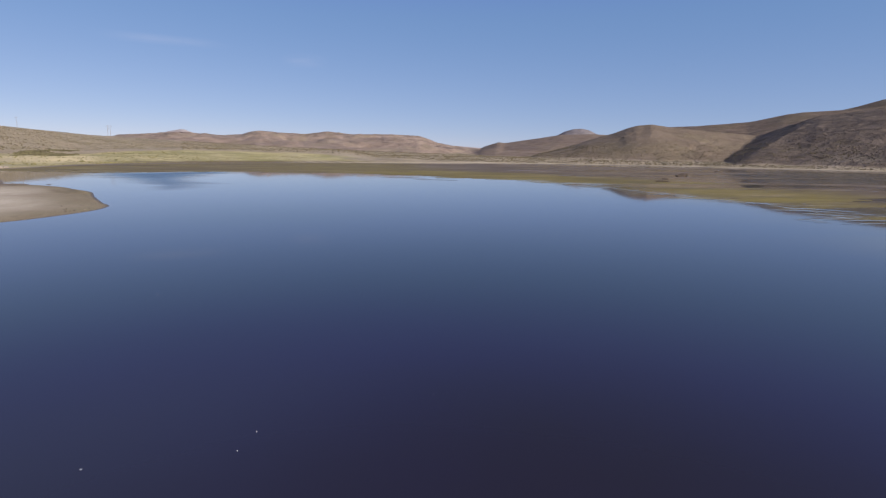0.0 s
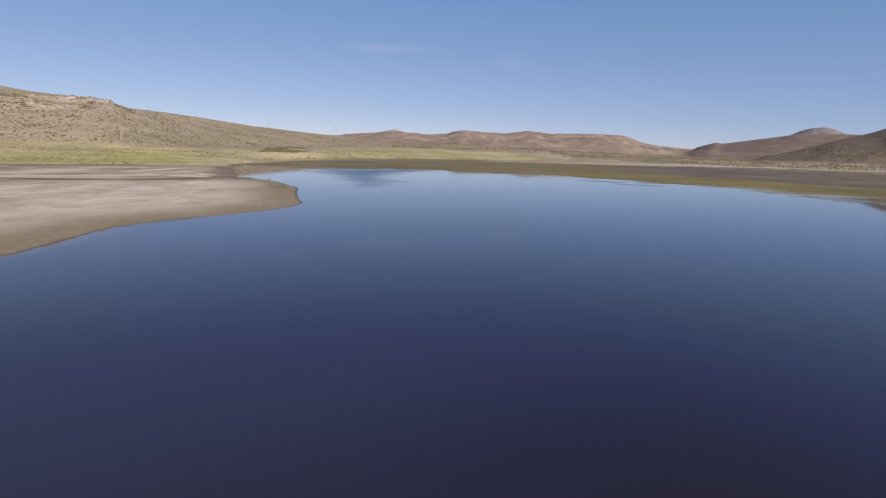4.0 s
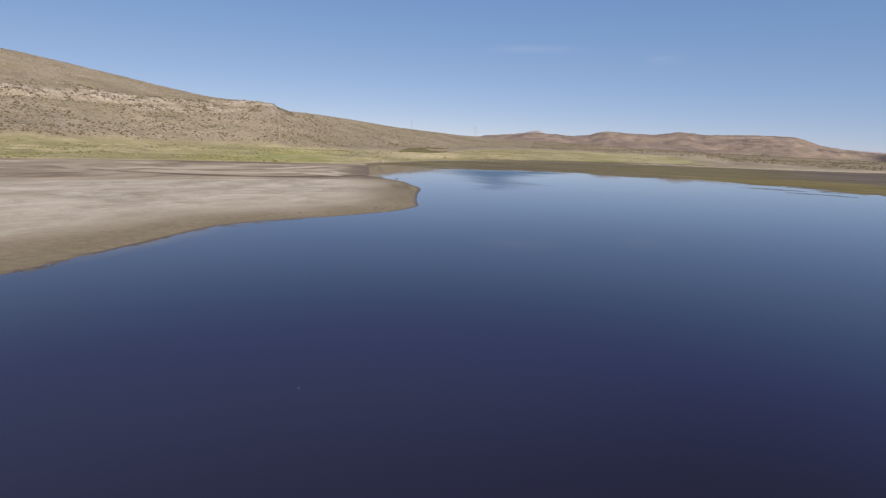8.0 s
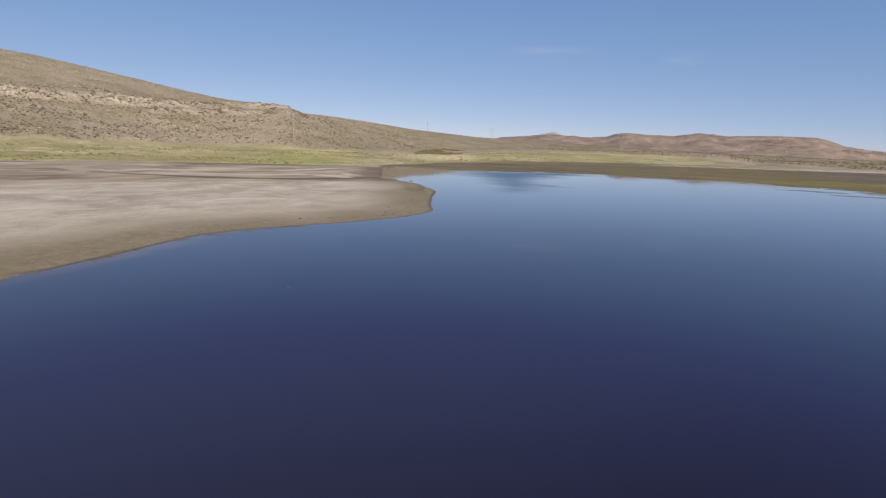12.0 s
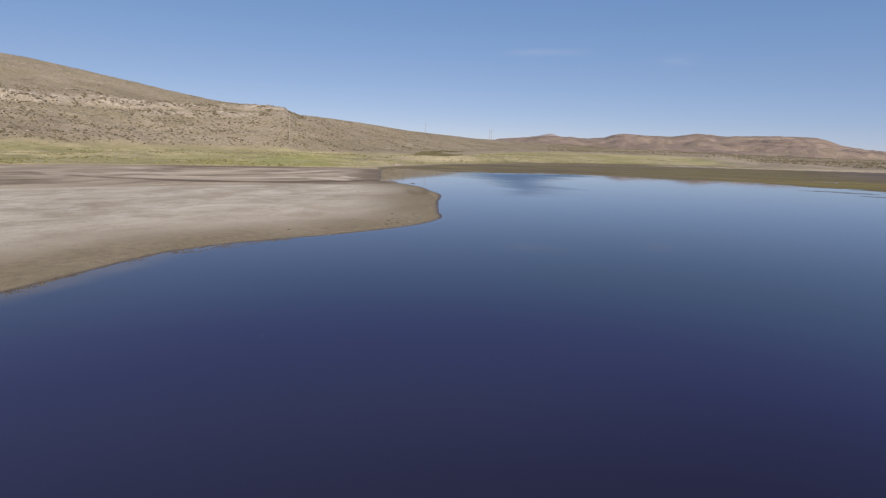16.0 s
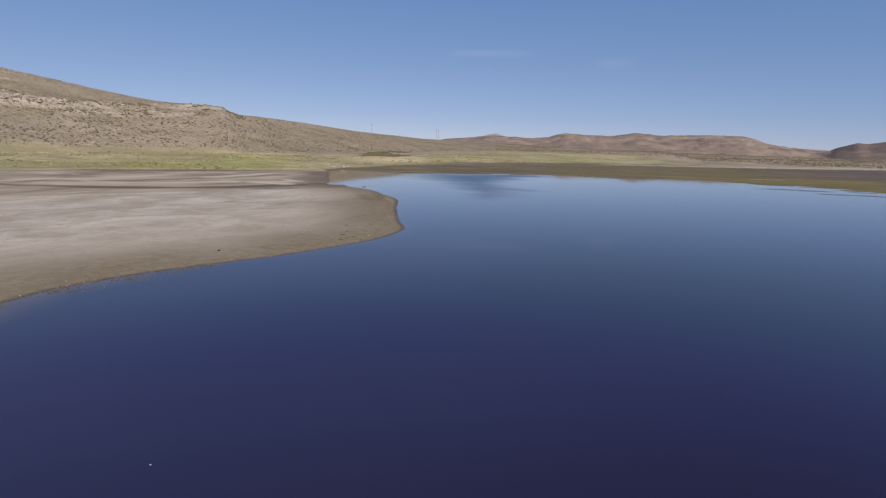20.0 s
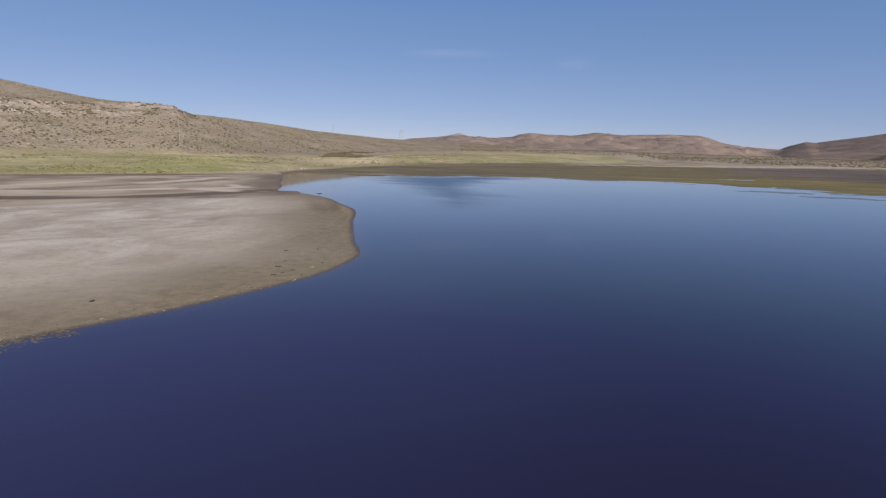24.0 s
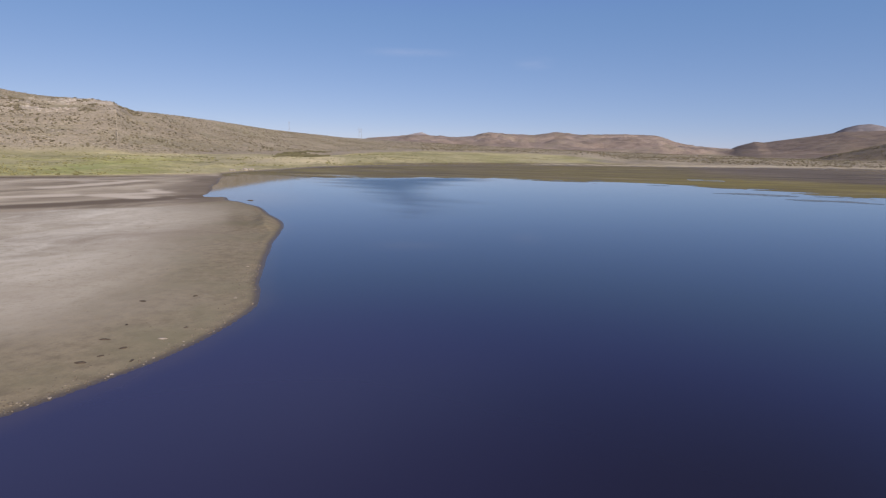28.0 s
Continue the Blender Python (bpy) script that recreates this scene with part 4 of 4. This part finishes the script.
# dark heaps of rotting weed on the mats
for k, (x, y, size) in enumerate(((98.2, 192.2, 1.2), (111.9, 216.5, 0.9), (142.3, 258.1, 1.8), (157.1, 283.7, 1.4), (216.0, 346.3, 1.9))):
    stone("weed_heap", x, y, size, CLOD, "dark heap of rotting weed on the mat", "water weed", 300 + k, 0.35, 2.2, 10 * k, "weed heaps on the mats")


def white_speck(x, y, size, turn):
    """A few small flattened balls run together."""
    bm = bmesh.new()
    for k in range(4):
        m = Matrix.Translation((size * (k - 1.5) * 0.7, size * 0.35 * math.sin(2.3 * k), 0)) @ Matrix.Diagonal((1, 0.8, 0.4, 1))
        bmesh.ops.create_icosphere(bm, subdivisions=2, radius=size * (0.8 - 0.12 * k), matrix=m)
    me = bpy.data.meshes.new("white_speck")
    bm.to_mesh(me)
    bm.free()
    me.materials.append(WHITE_SPECK)
    ob = new("white_speck", me)
    ob.matrix_world = pose(x, y, size * 0.1, 0, 0, turn)
    tagged(ob, "small white speck floating on the lake", "foam", "foam flecks")


for x, y, size, turn in ((-1.7, 14.4, 0.020, 80), (-7.5, 12.0, 0.020, 100), (-7.8, 10.9, 0.018, 90), (-11.8, 10.2, 0.020, 35),
                         (-17.5, 29.5, 0.019, 20), (-6.8, 36.7, 0.019, 60), (-31.8, 44.8, 0.020, 15)):
    white_speck(x, y, size, turn)

rng = np.random.RandomState(120)
x, y = rng.uniform(-75, -42, 260000), rng.uniform(25, 125, 260000)
L = land(x, y)
near = np.exp(-np.maximum(L["lake"] - 0.7, 0) / 0.45) * (0.35 + 0.9 * step(fractal(x, y, 6.0, 3, 84), -0.4, 0.5))
ok = (L["lake"] > 0.25) & (L["flats"] > 0.5) & (rng.uniform(0, 1, len(x)) < near * 0.9 + 0.002)
scatter("shore_gravel", BOULDERS, x[ok], y[ok], L["z"][ok] - 0.01, 0.020 + 0.042 * rng.uniform(0, 1, ok.sum()) ** 2.4, 0.6, STONE,
        "small stones along the damp edge of the spit", "gravel", 12)


# mud and small stones break the surface of the shallows
x, y = rng.uniform(-52, -42, 60000), rng.uniform(30, 63, 60000)
L = land(x, y)
ok = (L["lake"] > -1.9) & (L["lake"] < 0.3) & (fractal(x, y, 2.5, 4, 104) + 0.35 * (L["lake"] + 1.0) > rng.uniform(0.05, 0.75, len(x)))
scatter("shallows_stones", BOULDERS, x[ok], y[ok], np.maximum(L["z"][ok], -0.01) - 0.015, 0.03 + 0.07 * rng.uniform(0, 1, ok.sum()) ** 2, 0.5, WET_MUD,
        "wet brown stones and mud in the shallows of the spit", "gravel", 18)


# ---- the power line ----
def part(name, bm, material, parent, label=""):
    me = bpy.data.meshes.new(name)
    bm.to_mesh(me)
    bm.free()
    me.materials.append(material)
    ob = new(name, me)
    ob.parent = parent
    return tagged(ob, label)


def post(x, y, z0, z1, r0, r1, sides=10):
    bm = bmesh.new()
    bmesh.ops.create_cone(bm, cap_ends=True, segments=sides, radius1=r0, radius2=r1, depth=z1 - z0)
    bmesh.ops.translate(bm, verts=bm.verts, vec=(x, y, (z0 + z1) / 2))
    return bm


def beam(a, b, w):
    bm = bmesh.new()
    bmesh.ops.create_cube(bm, size=1.0)
    d = Vector(b) - Vector(a)
    m = Matrix.Translation((Vector(a) + Vector(b)) / 2) @ d.to_track_quat("X", "Z").to_matrix().to_4x4() @ Matrix.Diagonal((d.length, w, w, 1))
    bmesh.ops.transform(bm, matrix=m, verts=bm.verts)
    bmesh.ops.bevel(bm, geom=list(bm.edges), offset=w * 0.12, segments=1, affect="EDGES")
    return bm


def insulator(x, y, z):
    bm = bmesh.new()
    for k in range(5):
        bmesh.ops.create_cone(bm, cap_ends=True, segments=10, radius1=0.16, radius2=0.07, depth=0.14, matrix=Matrix.Translation((x, y, z - 0.18 * k)))
    return bm


def stand(name, x, y, turn, label, category, group):
    base = new(name)
    z = float(land(np.array([x]), np.array([y]))["z"][0])
    base.matrix_world = pose(x, y, z - 0.3, 0, 0, turn)
    return tagged(base, label, category, group)


def h_frame(x, y, height, turn):
    p = stand("power_pylon", x, y, turn, "grey timber H-frame power pylon on the ridge", "pylon", "power line")
    part("post", post(-1.9, 0, 0, height, 0.24, 0.17), TIMBER, p)
    part("post", post(1.9, 0, 0, height, 0.24, 0.17), TIMBER, p)
    part("crossarm", beam((-4.2, 0.22, height - 2.0), (4.2, 0.22, height - 2.0), 0.18), TIMBER, p)
    part("brace", beam((-1.9, -0.2, height - 7.5), (1.9, -0.2, height - 3.4), 0.16), TIMBER, p)
    part("brace", beam((1.9, -0.2, height - 7.5), (-1.9, -0.2, height - 3.4), 0.16), TIMBER, p)
    for k in (-4.0, 0.0, 4.0):
        part("insulator", insulator(k, 0.22, height - 2.2), PORCELAIN, p, "brown porcelain insulator string")
    return p


def single_pole(x, y, height, turn, material, label):
    p = stand("power_pole", x, y, turn, label, "pole", "power line")
    part("post", post(0, 0, 0, height, 0.24, 0.14), material, p)
    part("crossarm", beam((-1.5, 0.2, height - 0.8), (1.5, 0.2, height - 0.8), 0.18), material, p)
    part("brace", beam((-1.0, 0.2, height - 0.9), (0, 0.25, height - 2.0), 0.08), material, p)
    part("brace", beam((1.0, 0.2, height - 0.9), (0, 0.25, height - 2.0), 0.08), material, p)
    for k in (-1.35, 0.0, 1.35):
        part("insulator", insulator(k, 0.2, height - 0.1), PORCELAIN, p, "brown porcelain insulator")
    return p


def spot(bearing, r):
    return MID[0] - r * math.sin(radians(bearing)), MID[1] + r * math.cos(radians(bearing))


single_pole(-352.8, 356.2, 22.0, 40, GALVANISED, "tall weathered power pole at the foot of the hill")
single_pole(*spot(32.6, 905), 14.5, 30, TIMBER, "thin grey power pole on the skyline of the hill")
h_frame(*spot(25.9, 985), 17.5, 26)
